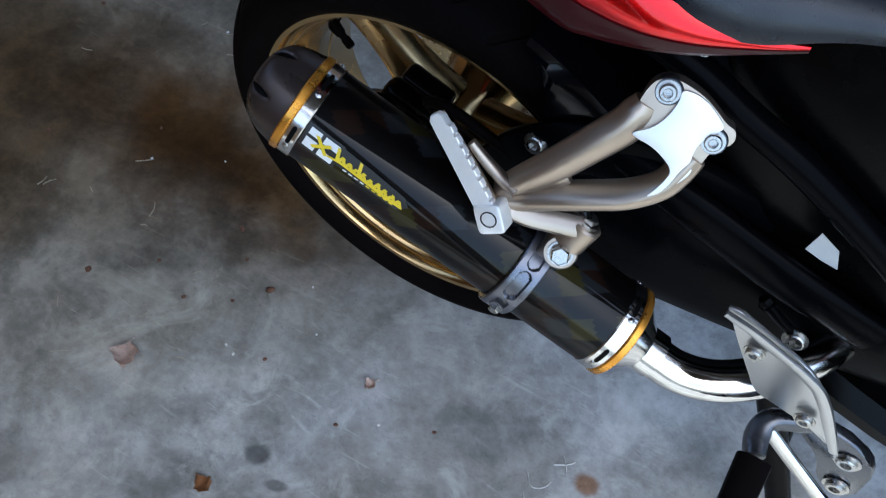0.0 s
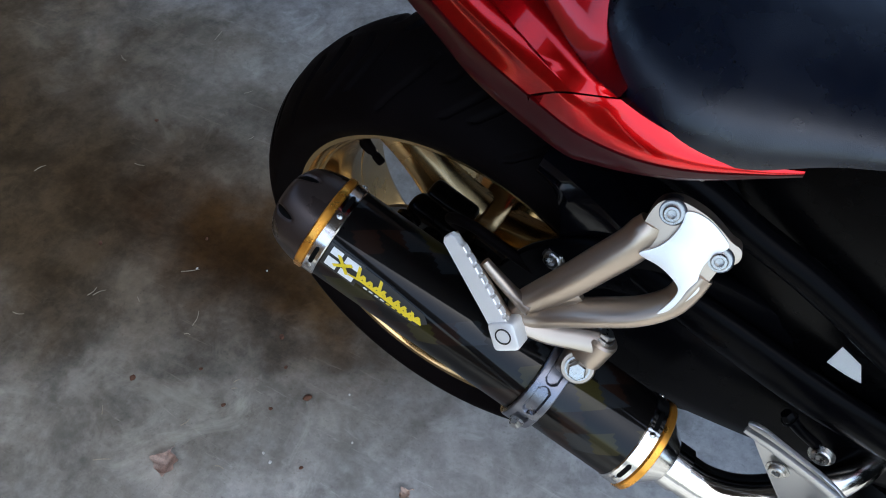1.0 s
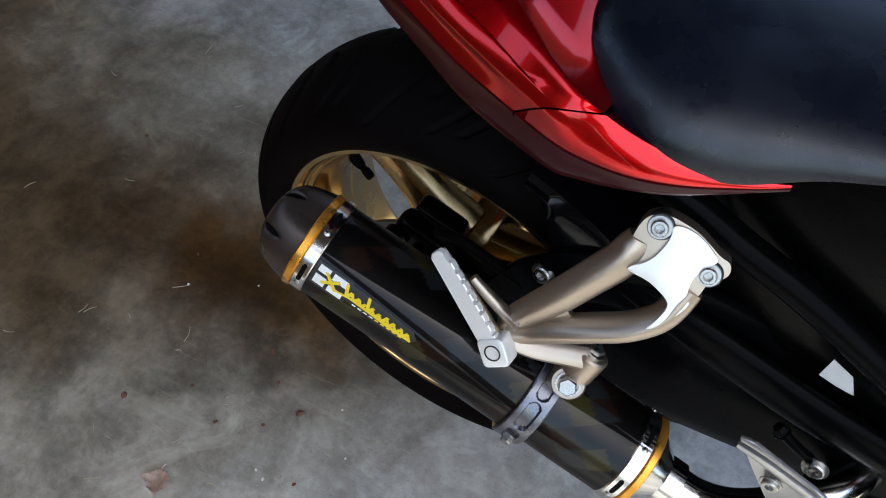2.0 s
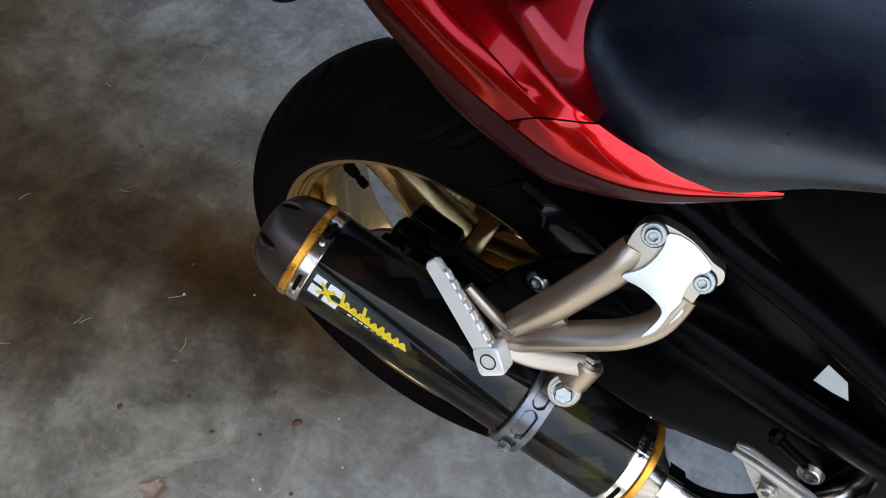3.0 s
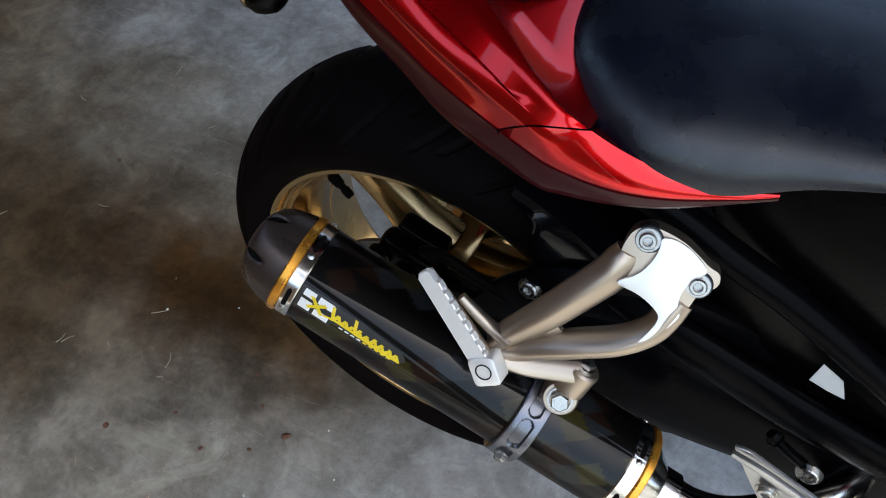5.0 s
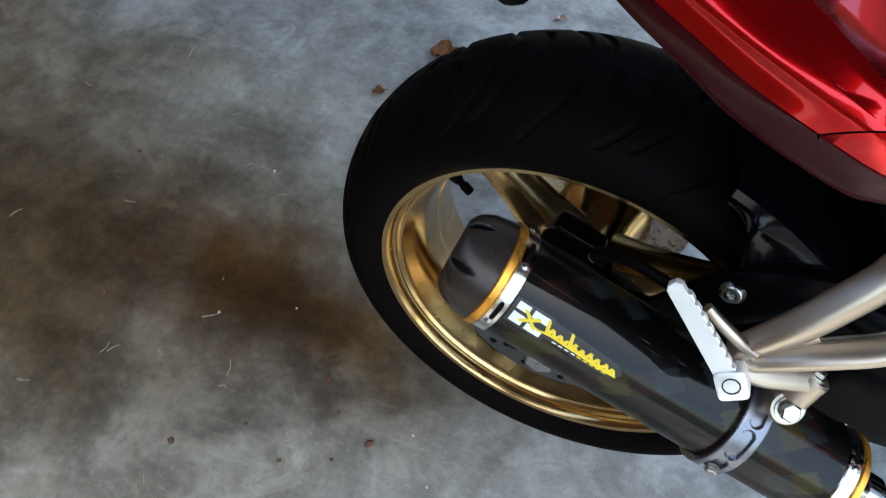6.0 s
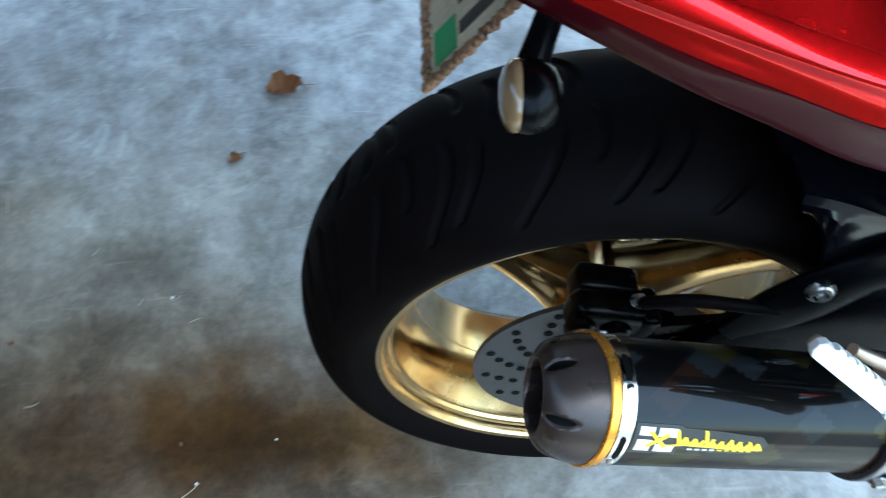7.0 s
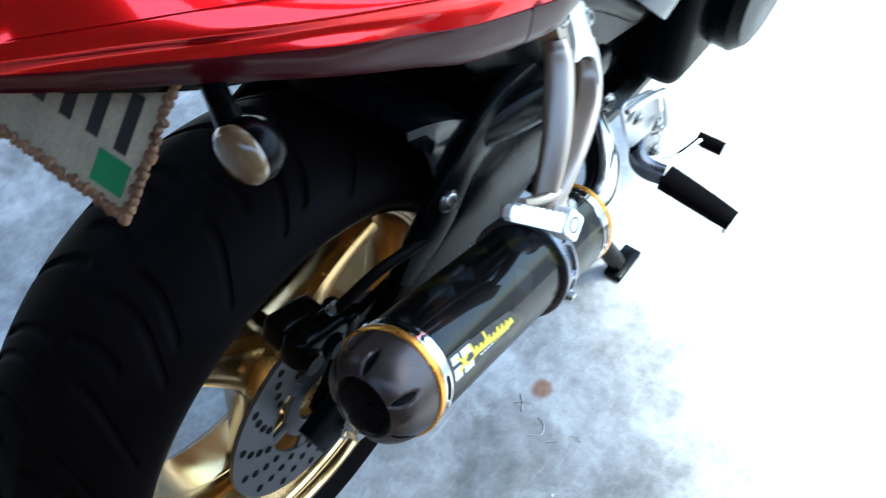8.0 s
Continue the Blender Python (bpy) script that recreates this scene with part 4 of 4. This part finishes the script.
# under the tail: inner fender, plate holder, licence plate, turn signals
part("inner_fender", sweep([(-0.13, 0, 0.84, 0.06, 0.012), (-0.05, 0, 0.812, 0.1, 0.015), (0.08, 0, 0.775, 0.13, 0.02), (0.2, 0, 0.72, 0.12, 0.03), (0.3, 0, 0.62, 0.1, 0.03)], 20, 14, (0, 1, 0), 4), BLACK, bike, "black plastic inner fender")
PLATE = axis_frame((-0.103, 0.0, 0.79), Vector((-0.766, 0, 0.643)), (0.643, 0, 0.766))
part("plate_holder", box((0.06, 0.012, 0.09), PLATE @ Matrix.Translation((0, 0.03, -0.05)), 0.003), BLACK, bike)
CREAM = make("cream_plate_enamel", (0.4, 0.335, 0.215), 0.4, scale=25, fine=300, bump=0.03, amount=0.3)
BRASS = make("worn_bronze_frame", (0.22, 0.115, 0.055), 0.5, metal=0.35, scale=45, fine=300, bump=0.4, amount=0.7)
plate = part("licence_plate", prism(rounded([(-0.087, -0.05), (0.087, -0.05), (0.087, 0.05), (-0.087, 0.05)], 0.12), 0.0015, PLATE, 0.0004, 1), CREAM, bike, "cream licence plate in a bronze chain frame")
beads, jit = [], random.Random(11)
for k in range(30):
    for y in (-0.052, 0.052):
        beads.append(box((0.0068 * jit.uniform(0.8, 1.25), 0.0095 if k % 2 else 0.0065, 0.006), PLATE @ Matrix.Translation((-0.088 + 0.176 * k / 29, y * jit.uniform(0.985, 1.02), 0.002)) @ Matrix.Rotation(jit.uniform(-0.5, 0.5), 4, 'Z'), 0.0018, 1))
for k in range(1, 17):
    for x in (-0.089, 0.089):
        beads.append(box((0.0095 if k % 2 else 0.0065, 0.0068 * jit.uniform(0.8, 1.25), 0.006), PLATE @ Matrix.Translation((x * jit.uniform(0.99, 1.015), -0.052 + 0.104 * k / 17, 0.002)) @ Matrix.Rotation(jit.uniform(-0.5, 0.5), 4, 'Z'), 0.0018, 1))
part("plate_frame", joined(*beads), BRASS, plate, "bronze chain pattern plate frame")
for k in range(6):
    x = 0.066 - 0.0262 * k
    part("plate_bar", prism([(x - 0.0055, -0.018), (x + 0.0055, -0.018), (x + 0.0055, 0.022), (x - 0.0055, 0.022)], 0.0006, PLATE @ Matrix.Translation((0, 0, 0.0016))), INK, plate)
GREEN = make("green_sticker", (0.03, 0.22, 0.07), 0.45, scale=60, fine=400, bump=0.02, amount=0.15)
part("plate_sticker", prism([(0.05, -0.044), (0.079, -0.044), (0.079, -0.022), (0.05, -0.022)], 0.0007, PLATE @ Matrix.Translation((0, 0, 0.0016))), GREEN, plate, "small green sticker")

LENS = make("clear_amber_lens", (0.17, 0.105, 0.05), 0.12, coat=0.6, scale=80, fine=300, bump=0.1, amount=0.15)
for sgn in (-1, 1):
    stem = part("turn_signal", joined(
        sweep([(-0.055, 0.085 * sgn, 0.832, 0.012, 0.009), (-0.066, 0.108 * sgn, 0.822, 0.010, 0.008), (-0.078, 0.134 * sgn, 0.811, 0.011, 0.009)], 10, 14, (0, 0, 1), 2.5),
        lathe([(0.0192, -0.004), (0.0202, 0.003), (0.0185, 0.009), (0.015, 0.015), (0.008, 0.019), (0.0002, 0.02)], axis_frame((-0.082, 0.150 * sgn, 0.806), Vector((0.93, 0.02 * sgn, -0.1)), (0, 0, 1)), 36, sx=1.1)), BLACK, bike, "black turn signal on a short stalk")
    part("lens", lathe([(0.0186, 0.002), (0.0196, -0.002), (0.0188, -0.005), (0.0145, -0.0085), (0.008, -0.0105), (0.0002, -0.011)], axis_frame((-0.086, 0.150 * sgn, 0.8065), Vector((0.93, 0.02 * sgn, -0.1)), (0, 0, 1)), 36, sx=1.1), LENS, stem, "pale amber lens")

# ---- frame, swingarm and black covers ----
swing = part("swingarm", joined(
    sweep([(-0.045, -0.118, 0.325, 0.034, 0.012), (0.02, -0.12, 0.345, 0.038, 0.013), (0.1, -0.119, 0.40, 0.05, 0.016), (0.18, -0.114, 0.445, 0.075, 0.02), (0.28, -0.1, 0.435, 0.085, 0.024), (0.4, -0.085, 0.41, 0.07, 0.024), (0.56, -0.07, 0.40, 0.05, 0.02)], 36, 20, (0, 0, 1), 3.2),
    sweep([(0.1, -0.124, 0.455, 0.02, 0.009), (0.155, -0.126, 0.515, 0.035, 0.009), (0.21, -0.118, 0.545, 0.035, 0.010), (0.3, -0.1, 0.53, 0.04, 0.012), (0.4, -0.085, 0.49, 0.04, 0.012)], 24, 16, (0, 0, 1), 3.0)), SATIN, bike, "black box section swingarm")
# rounded bar added so that the swingarm's upper edge catches a highlight
part("swingarm_edge_bar", sweep([(0.225, -0.116, 0.553, 0.016, 0.01), (0.285, -0.12, 0.537, 0.024, 0.0125), (0.35, -0.12, 0.513, 0.026, 0.0125), (0.42, -0.118, 0.487, 0.026, 0.0125), (0.5, -0.108, 0.458, 0.024, 0.012)], 26, 20, (0.3, 0, 0.9), 2.2), SATIN, swing)
part("pivot_bolt", bolt_head((0.152, -0.1345, 0.537), (-0.05, -1, 0.25), 0.009, 0.006), BOLT, swing, "steel socket bolt")
# the far arm is shaped tall to block low sky from the spokes
part("swingarm_far", sweep([(-0.06, 0.128, 0.33, 0.034, 0.012), (0.04, 0.128, 0.375, 0.055, 0.013), (0.12, 0.126, 0.435, 0.075, 0.014), (0.21, 0.118, 0.465, 0.085, 0.016), (0.36, 0.1, 0.455, 0.075, 0.02), (0.56, 0.07, 0.41, 0.05, 0.02)], 20, 14, (0, 0, 1), 3.0), SATIN, swing)


def hugger():
    """A mudguard that follows the tyre: flat crown, sharp shoulder folds and side walls that flare down to the swingarm."""
    rings = []
    for k in range(34):
        a = 72 - 62 * k / 33
        low = 0.318 - 0.068 * eased((70 - a) / 16)
        r = 0.333
        half = [(low, 0.128 - 0.012 * (low - 0.25) / 0.068), (0.5 * (low + r), 0.119), (r - 0.008, 0.1135), (r - 0.001, 0.110), (r + 0.0005, 0.104), (r + 0.003, 0.08), (r - 0.004, 0.074), (r - 0.003, 0.03), (r - 0.002, 0.0)]
        lean = [4.0 * (h / 0.128) for _, h in half]
        out = [(q, -h, d) for (q, h), d in zip(half, lean)] + [(q, h, d) for (q, h), d in zip(reversed(half[:-1]), reversed(lean[:-1]))]
        ring = out + [(q - 0.003, h * 0.975, d) for q, h, d in reversed(out)]
        rings.append([(math.cos(radians(a - d)) * q, h, 0.3266 + math.sin(radians(a - d)) * q) for q, h, d in ring])
    return loft(rings)


guard = part("rear_hugger", hugger(), GLOSS, bike, "glossy black tyre hugger")
# unseen strip over the chain, added to keep low sky off the spokes
part("chain_sky_blocker", sweep([(-0.13, 0.104, 0.438, 0.004, 0.02), (-0.09, 0.104, 0.46, 0.016, 0.021), (0.0, 0.104, 0.472, 0.024, 0.021), (0.12, 0.103, 0.476, 0.03, 0.02), (0.26, 0.098, 0.5, 0.03, 0.018)], 24, 16, (0, 0, 1), 3.5), GLOSS, guard)
part("subframe_rail", tube([(0.14, -0.14, 0.75), (0.253, -0.122, 0.695), (0.31, -0.12, 0.664), (0.37, -0.12, 0.636), (0.45, -0.118, 0.585), (0.56, -0.11, 0.5)], 0.0145, 30, 18), SATIN, bike, "black steel subframe tube")
part("side_cover", loft([[(x, -w * 0.75, zl), (x, -w, zl + 0.02), (x, -w, zh - 0.03), (x, -w * 0.8, zh), (x, w * 0.8, zh), (x, w, zh - 0.03), (x, w, zl + 0.02), (x, w * 0.75, zl)] for x, w, zl, zh in ((0.2, 0.06, 0.66, 0.77), (0.27, 0.085, 0.56, 0.79), (0.36, 0.1, 0.5, 0.785), (0.5, 0.1, 0.45, 0.77), (0.7, 0.1, 0.4, 0.77))], True, True), BLACK, bike, "black plastic side cover", 45)
shock = part("rear_shock", tube([(0.3, 0.0, 0.4), (0.36, 0.0, 0.7)], 0.018, 4, 16), SATIN, bike, "black rear shock absorber")
coil = [(0.303 + 0.05 * k / 60 + 0.026 * math.cos(k * 0.9), 0.026 * math.sin(k * 0.9), 0.42 + 0.25 * k / 60) for k in range(61)]
part("shock_spring", tube(coil, 0.0045, 180, 8), SATIN, shock)
part("inner_panel", loft([[(x, -0.062, zl), (x, -0.066, (zl + zh) / 2), (x, -0.06, zh), (x, 0.06, zh), (x, 0.066, (zl + zh) / 2), (x, 0.062, zl)] for x, zl, zh in ((0.33, 0.34, 0.6), (0.4, 0.33, 0.62), (0.6, 0.3, 0.62), (0.75, 0.28, 0.62))]), BLACK, bike, "black inner frame panel")
st = axis_frame((0.421, -0.1012, 0.525), (0, -1, 0.0), (0, 0, 1))
part("warning_sticker", prism([(x - 0.421, z - 0.525) for x, z in ((0.4119, 0.5507), (0.4321, 0.538), (0.4398, 0.5142), (0.424, 0.5165), (0.407, 0.522))], 0.0008, st), WHITE, bike, "white sticker on the inner panel")

# engine and lower frame, seen dark in front of the wheel
engine = part("engine", joined(
    box((0.36, 0.3, 0.26), Matrix.Translation((0.86, 0, 0.42)), 0.03, 3),
    lathe([(0.11, 0), (0.11, 0.03), (0.095, 0.045), (0.0002, 0.05)], axis_frame((0.84, -0.15, 0.42), (0, -1, 0)), 40),
    box((0.24, 0.24, 0.2), Matrix.Translation((0.94, 0, 0.62)) @ Matrix.Rotation(radians(20), 4, "Y"), 0.02, 2)), SATIN, bike, "dark engine block and clutch cover")
part("frame_beam", sweep([(0.55, -0.13, 0.52, 0.05, 0.016), (0.7, -0.16, 0.68, 0.05, 0.018), (0.95, -0.15, 0.8, 0.05, 0.02)], 16, 14, (0, 0, 1), 3), DARKALU, bike, "grey aluminium frame beam")
part("fuel_tank", loft([[(x, -w, zl), (x, -w * 1.02, (zl + zh) / 2), (x, -w * 0.6, zh), (x, w * 0.6, zh), (x, w * 1.02, (zl + zh) / 2), (x, w, zl)] for x, w, zl, zh in ((0.78, 0.1, 0.78, 0.88), (0.88, 0.15, 0.78, 1.0), (1.02, 0.17, 0.78, 1.03), (1.14, 0.14, 0.8, 0.98))]), RED, bike, "red fuel tank", 60)

# ---- rider's footrest, heel guard and brake pedal ----
def side_plate(outline, depth, y, bevel=0.0012):
    """A plate in the x-z plane whose outer face looks to the right side of the motorcycle."""
    m = Matrix(((1, 0, 0, 0), (0, 0, -1, y + depth), (0, 1, 0, 0), (0, 0, 0, 1)))
    return prism(outline, depth, m, bevel)


heel = part("heel_guard", side_plate(rounded([(0.369, 0.531), (0.38, 0.533), (0.462, 0.496), (0.516, 0.405), (0.507, 0.398), (0.484, 0.412), (0.453, 0.42), (0.427, 0.426), (0.392, 0.488)], 0.25, 3), 0.004, -0.2), BRUSHED, bike, "brushed aluminium heel guard plate")
part("raised_edge", sweep([(0.37, -0.206, 0.531, 0.003, 0.003), (0.40, -0.207, 0.523, 0.0045, 0.003), (0.455, -0.207, 0.497, 0.0055, 0.003), (0.475, -0.207, 0.478, 0.006, 0.003), (0.498, -0.207, 0.436, 0.0055, 0.003), (0.514, -0.206, 0.403, 0.004, 0.003)], 26, 10, (0.5, 0, 0.8), 3.5), BRUSHED, heel)
for x, z in ((0.407, 0.494), (0.476, 0.430)):
    part("bolt", bolt_head((x, -0.205, z), (0, -1, 0), 0.0075, 0.005), BOLT, heel, "steel socket bolt")
part("frame_bolt", bolt_head((0.437, -0.155, 0.465), (0, -1, 0.2), 0.009, 0.006), BOLT, bike)
part("cable_fitting", joined(tube([(0.397, -0.16, 0.505), (0.412, -0.158, 0.49), (0.43, -0.152, 0.47)], 0.005, 8, 10), hex_bolt((0.4, -0.16, 0.502), (-0.6, 0, 0.7), 0.006, 0.008)), SATIN, bike)
rest = part("footrest_hanger", joined(
    side_plate(rounded([(0.47, 0.415), (0.535, 0.4), (0.562, 0.372), (0.565, 0.31), (0.545, 0.295), (0.525, 0.315), (0.512, 0.352), (0.478, 0.385)], 0.3, 3), 0.012, -0.19, 0.003),
    sweep([(0.49, -0.185, 0.395, 0.012, 0.008), (0.455, -0.2, 0.392, 0.012, 0.01), (0.45, -0.218, 0.386, 0.012, 0.012), (0.455, -0.238, 0.383, 0.013, 0.01)], 14, 14, (0, 0, 1), 3)), DARKALU, bike, "cast aluminium rider footrest hanger")
for x, z in ((0.535, 0.372), (0.545, 0.318)):
    part("bolt", bolt_head((x, -0.191, z), (0, -1, 0), 0.010, 0.006), BOLT, rest)
fp = part("rider_footpeg", sweep([(0.457, -0.24, 0.379, 0.017, 0.0125), (0.457, -0.28, 0.374, 0.016, 0.0115), (0.457, -0.315, 0.369, 0.0145, 0.0105), (0.457, -0.334, 0.366, 0.013, 0.0095)], 14, 16, (1, 0, 0), 3.0), RUBBER, rest, "black rubber rider footpeg")
part("feeler", tube([(0.457, -0.328, 0.36), (0.457, -0.329, 0.342)], 0.003, 4, 8), BOLT, fp)
part("brake_pedal", sweep([(0.455, -0.205, 0.385, 0.008, 0.005), (0.5, -0.212, 0.352, 0.008, 0.005), (0.55, -0.222, 0.325, 0.007, 0.005), (0.6, -0.232, 0.325, 0.007, 0.005)], 18, 12, (0, 0, 1), 3), STEEL, rest, "steel rear brake pedal")
part("pedal_tip", tube([(0.598, -0.225, 0.325), (0.603, -0.262, 0.322)], 0.0095, 5, 16), RUBBER, rest, "black rubber pedal tip")

# ---- centre stand ----
for sgn in (-1, 1):
    stand = part("centre_stand_leg", sweep([(0.46, 0.1 * sgn, 0.27, 0.016, 0.012), (0.52, 0.13 * sgn, 0.15, 0.015, 0.012), (0.585, 0.172 * sgn, 0.02, 0.015, 0.012)], 12, 14, (1, 0, 0), 2.6), BLACK, bike, "black steel centre stand leg on the floor")
    part("stand_foot", box((0.07, 0.03, 0.012), Matrix.Translation((0.6, 0.176 * sgn, 0.0065)), 0.003), BLACK, stand)
part("stand_bar", tube([(0.5, -0.12, 0.19), (0.5, 0.12, 0.19)], 0.012, 4, 14), BLACK, bike)
part("lower_frame", sweep([(0.42, 0, 0.33, 0.09, 0.035), (0.6, 0, 0.28, 0.1, 0.03), (0.8, 0, 0.28, 0.1, 0.03)], 8, 12, (0, 1, 0), 4), BLACK, bike)

# ---- litter on the floor ----
LEAF = make("dry_leaf", (0.3, 0.13, 0.045), 0.7, scale=60, fine=500, bump=0.5, amount=0.4)
PALE = make("pale_dry_leaf", (0.62, 0.47, 0.39), 0.7, scale=60, fine=500, bump=0.5, amount=0.35)
STRAW = make("dry_straw", (0.38, 0.33, 0.24), 0.75, scale=200, fine=900, bump=0.3, amount=0.3)
CRUMB = make("earth_crumb", (0.13, 0.06, 0.035), 0.85, scale=200, fine=900, bump=0.5, amount=0.4)
SCRAP = make("white_scrap", (0.7, 0.68, 0.64), 0.6, scale=90, fine=900, bump=0.3, amount=0.15)
rnd = random.Random(7)


def leaf(name, x, y, size, turn, mat, label, curl=0.25, seed=1):
    """A dry curled leaf with a midrib, lobed edge and short stalk, lying on the floor."""
    r = random.Random(seed)
    n, rows = 18, []
    for i in range(n + 1):
        u = i / n
        w = 0.42 * math.sin(math.pi * min(1, u * 1.02)) ** 0.7 * (1 + 0.14 * math.sin(u * 23 + seed) + 0.16 * math.sin(u * 7 + 2 * seed)) * size
        row = []
        for j in range(7):
            s = (j - 3) / 3
            z = 0.004 + curl * size * (abs(s) ** 1.6) * (0.5 + 0.7 * math.sin(u * 5 + seed) ** 2) + 0.05 * size * math.sin(9 * u + 2 * s) + (0.02 * size if j == 3 else 0)
            row.append(((u - 0.5) * size, s * w, max(0.0012, z)))
        rows.append(row)
    bm = loft(rows, False, False)
    bmesh.ops.solidify(bm, geom=list(bm.faces), thickness=0.0006)
    bmesh.ops.transform(bm, matrix=pose(x, y, 0.0006, 0, 0, turn), verts=bm.verts)
    ob = tagged(part(name, bm, mat, None), label=label, category="leaf", group="dry leaves")
    a = radians(turn)
    d = Vector((math.cos(a), math.sin(a), 0))
    c = Vector((x, y, 0.004))
    part("stalk", tube([c + d * size * 0.47, c + d * size * 0.6 + Vector((0, 0, 0.003)), c + d * size * 0.75 + Vector((0.002, 0.001, -0.001))], 0.0008, 6, 6), mat, ob)
    return ob


leaf("dry_leaf", -0.423, 0.604, 0.062, 8, LEAF, "curled brown dry leaf on the concrete", 0.3, 3)
leaf("dry_leaf", -0.496, 0.462, 0.024, 40, LEAF, "small broken brown leaf on the concrete", 0.2, 5)
leaf("dry_leaf", -0.306, -0.367, 0.04, 115, PALE, "pale curled dry leaf on the concrete", 0.35, 2)
leaf("dry_leaf", 0.009, -0.228, 0.018, 70, PALE, "small pale leaf scrap on the concrete", 0.4, 8)
leaf("dry_leaf", -0.102, -0.458, 0.026, 160, LEAF, "dark brown leaf scrap on the concrete", 0.2, 9)
leaf("dry_leaf", -0.262, 0.808, 0.022, 20, PALE, "small pale leaf scrap on the concrete", 0.3, 4)


def straw(x, y, length, turn, mat=STRAW, r=0.0007):
    a = radians(turn)
    c, d, s = Vector((x, y, r + 0.0008)), Vector((math.cos(a), math.sin(a), 0)), Vector((-math.sin(a), math.cos(a), 0))
    k = rnd.uniform(-0.15, 0.15)
    bm = sweep([tuple(c - d * length / 2) + (r, r), tuple(c + s * length * k + Vector((0, 0, 0.001))) + (r, r), tuple(c + d * length / 2) + (r * 0.6, r * 0.6)], 7, 6)
    return tagged(part("straw", bm, mat, None), label="thin pale bit of straw on the concrete", category="straw", group="bits of straw")


for x, y, l, a in ((-0.51, -0.085, 0.03, 40), (-0.439, -0.153, 0.028, 110), (-0.608, -0.196, 0.022, 60), (-0.692, -0.293, 0.02, 20), (-0.393, -0.409, 0.026, 35), (-0.544, -0.173, 0.012, 150), (-0.565, 0.208, 0.016, 30), (-0.53, 0.17, 0.02, 20),
                   (-0.62, -0.2, 0.02, 85), (-0.86, 0.4, 0.03, 100), (-0.75, 0.05, 0.02, 15), (-0.33, -0.3, 0.018, 75), (-0.45, -0.35, 0.016, 130), (-0.24, -0.33, 0.014, 10), (-0.7, 0.3, 0.018, 55), (0.29, -0.28, 0.02, 95), (-0.9, -0.05, 0.022, 70), (-0.98, 0.25, 0.02, 160), (-0.309, -0.207, 0.012, 60), (-0.304, -0.219, 0.009, 35), (-0.43, -0.183, 0.01, 20), (-0.617, 0.206, 0.012, 70)):
    straw(x, y, l, a)


def crumb(x, y, r, mat, label):
    bm = bmesh.new()
    bmesh.ops.create_icosphere(bm, subdivisions=2, radius=r)
    for v in bm.verts:
        k = 1 + 0.35 * noise.noise(v.co * (1.7 / r) + Vector((x * 50, y * 50, 0)))
        v.co = Vector((v.co.x * k * 1.3, v.co.y * k, v.co.z * k * 0.55))
    low = min(v.co.z for v in bm.verts)
    bmesh.ops.transform(bm, matrix=pose(x, y, 0.0004 - low, 0, 0, rnd.uniform(0, 360)), verts=bm.verts)
    return tagged(part("crumb", bm, mat, None), label=label, category="debris", group="crumbs on the floor")


for x, y, r in ((-0.299, -0.11, 0.0045), (-0.449, -0.286, 0.005), (-0.199, -0.176, 0.006), (-0.37, -0.22, 0.003), (-0.26, -0.15, 0.003), (-0.53, -0.02, 0.003), (-0.3, -0.25, 0.0035), (0.0, -0.3, 0.003), (-0.14, -0.27, 0.003), (-0.68, -0.12, 0.004), (-0.8, 0.15, 0.004), (0.12, -0.24, 0.003), (-0.236, -0.218, 0.003)):
    crumb(x, y, 0.85 * r, CRUMB, "small reddish brown crumb on the concrete")
for x, y, r in ((-0.57, 0.21, 0.003), (0.05, -0.27, 0.0025), (-0.2, -0.28, 0.0025), (-0.1, -0.2, 0.002), (0.2, -0.3, 0.0025), (-0.4, -0.02, 0.002), (-0.149, -0.138, 0.002), (-0.183, -0.286, 0.003), (-0.503, -0.076, 0.0025)):
    crumb(x, y, 0.75 * r, SCRAP, "tiny white scrap on the concrete")

# pale scratches and chalky scrapes ground into the concrete
SCRAPE = make("chalky_scrape", (0.62, 0.62, 0.6), 0.8, scale=90, fine=700, bump=0.4, amount=0.2)
strokes = []
for pts in (((0.255, -0.223), (0.268, -0.238), (0.283, -0.231), (0.288, -0.219)), ((0.281, -0.196), (0.297, -0.186), (0.304, -0.178)), ((0.286, -0.178), (0.296, -0.19), (0.3, -0.2)), ((0.292, -0.275), (0.298, -0.283)), ((0.262, -0.25), (0.272, -0.262))):
    strokes.append(sweep([(x, y, 0.0004, 0.0016, 0.0006) for x, y in pts], 12, 6, (0, 0, 1)))
tagged(part("floor_scrapes", joined(*strokes), SCRAPE, None), label="pale chalky scrape marks on the concrete floor", category="scrape marks", kind="stuff")
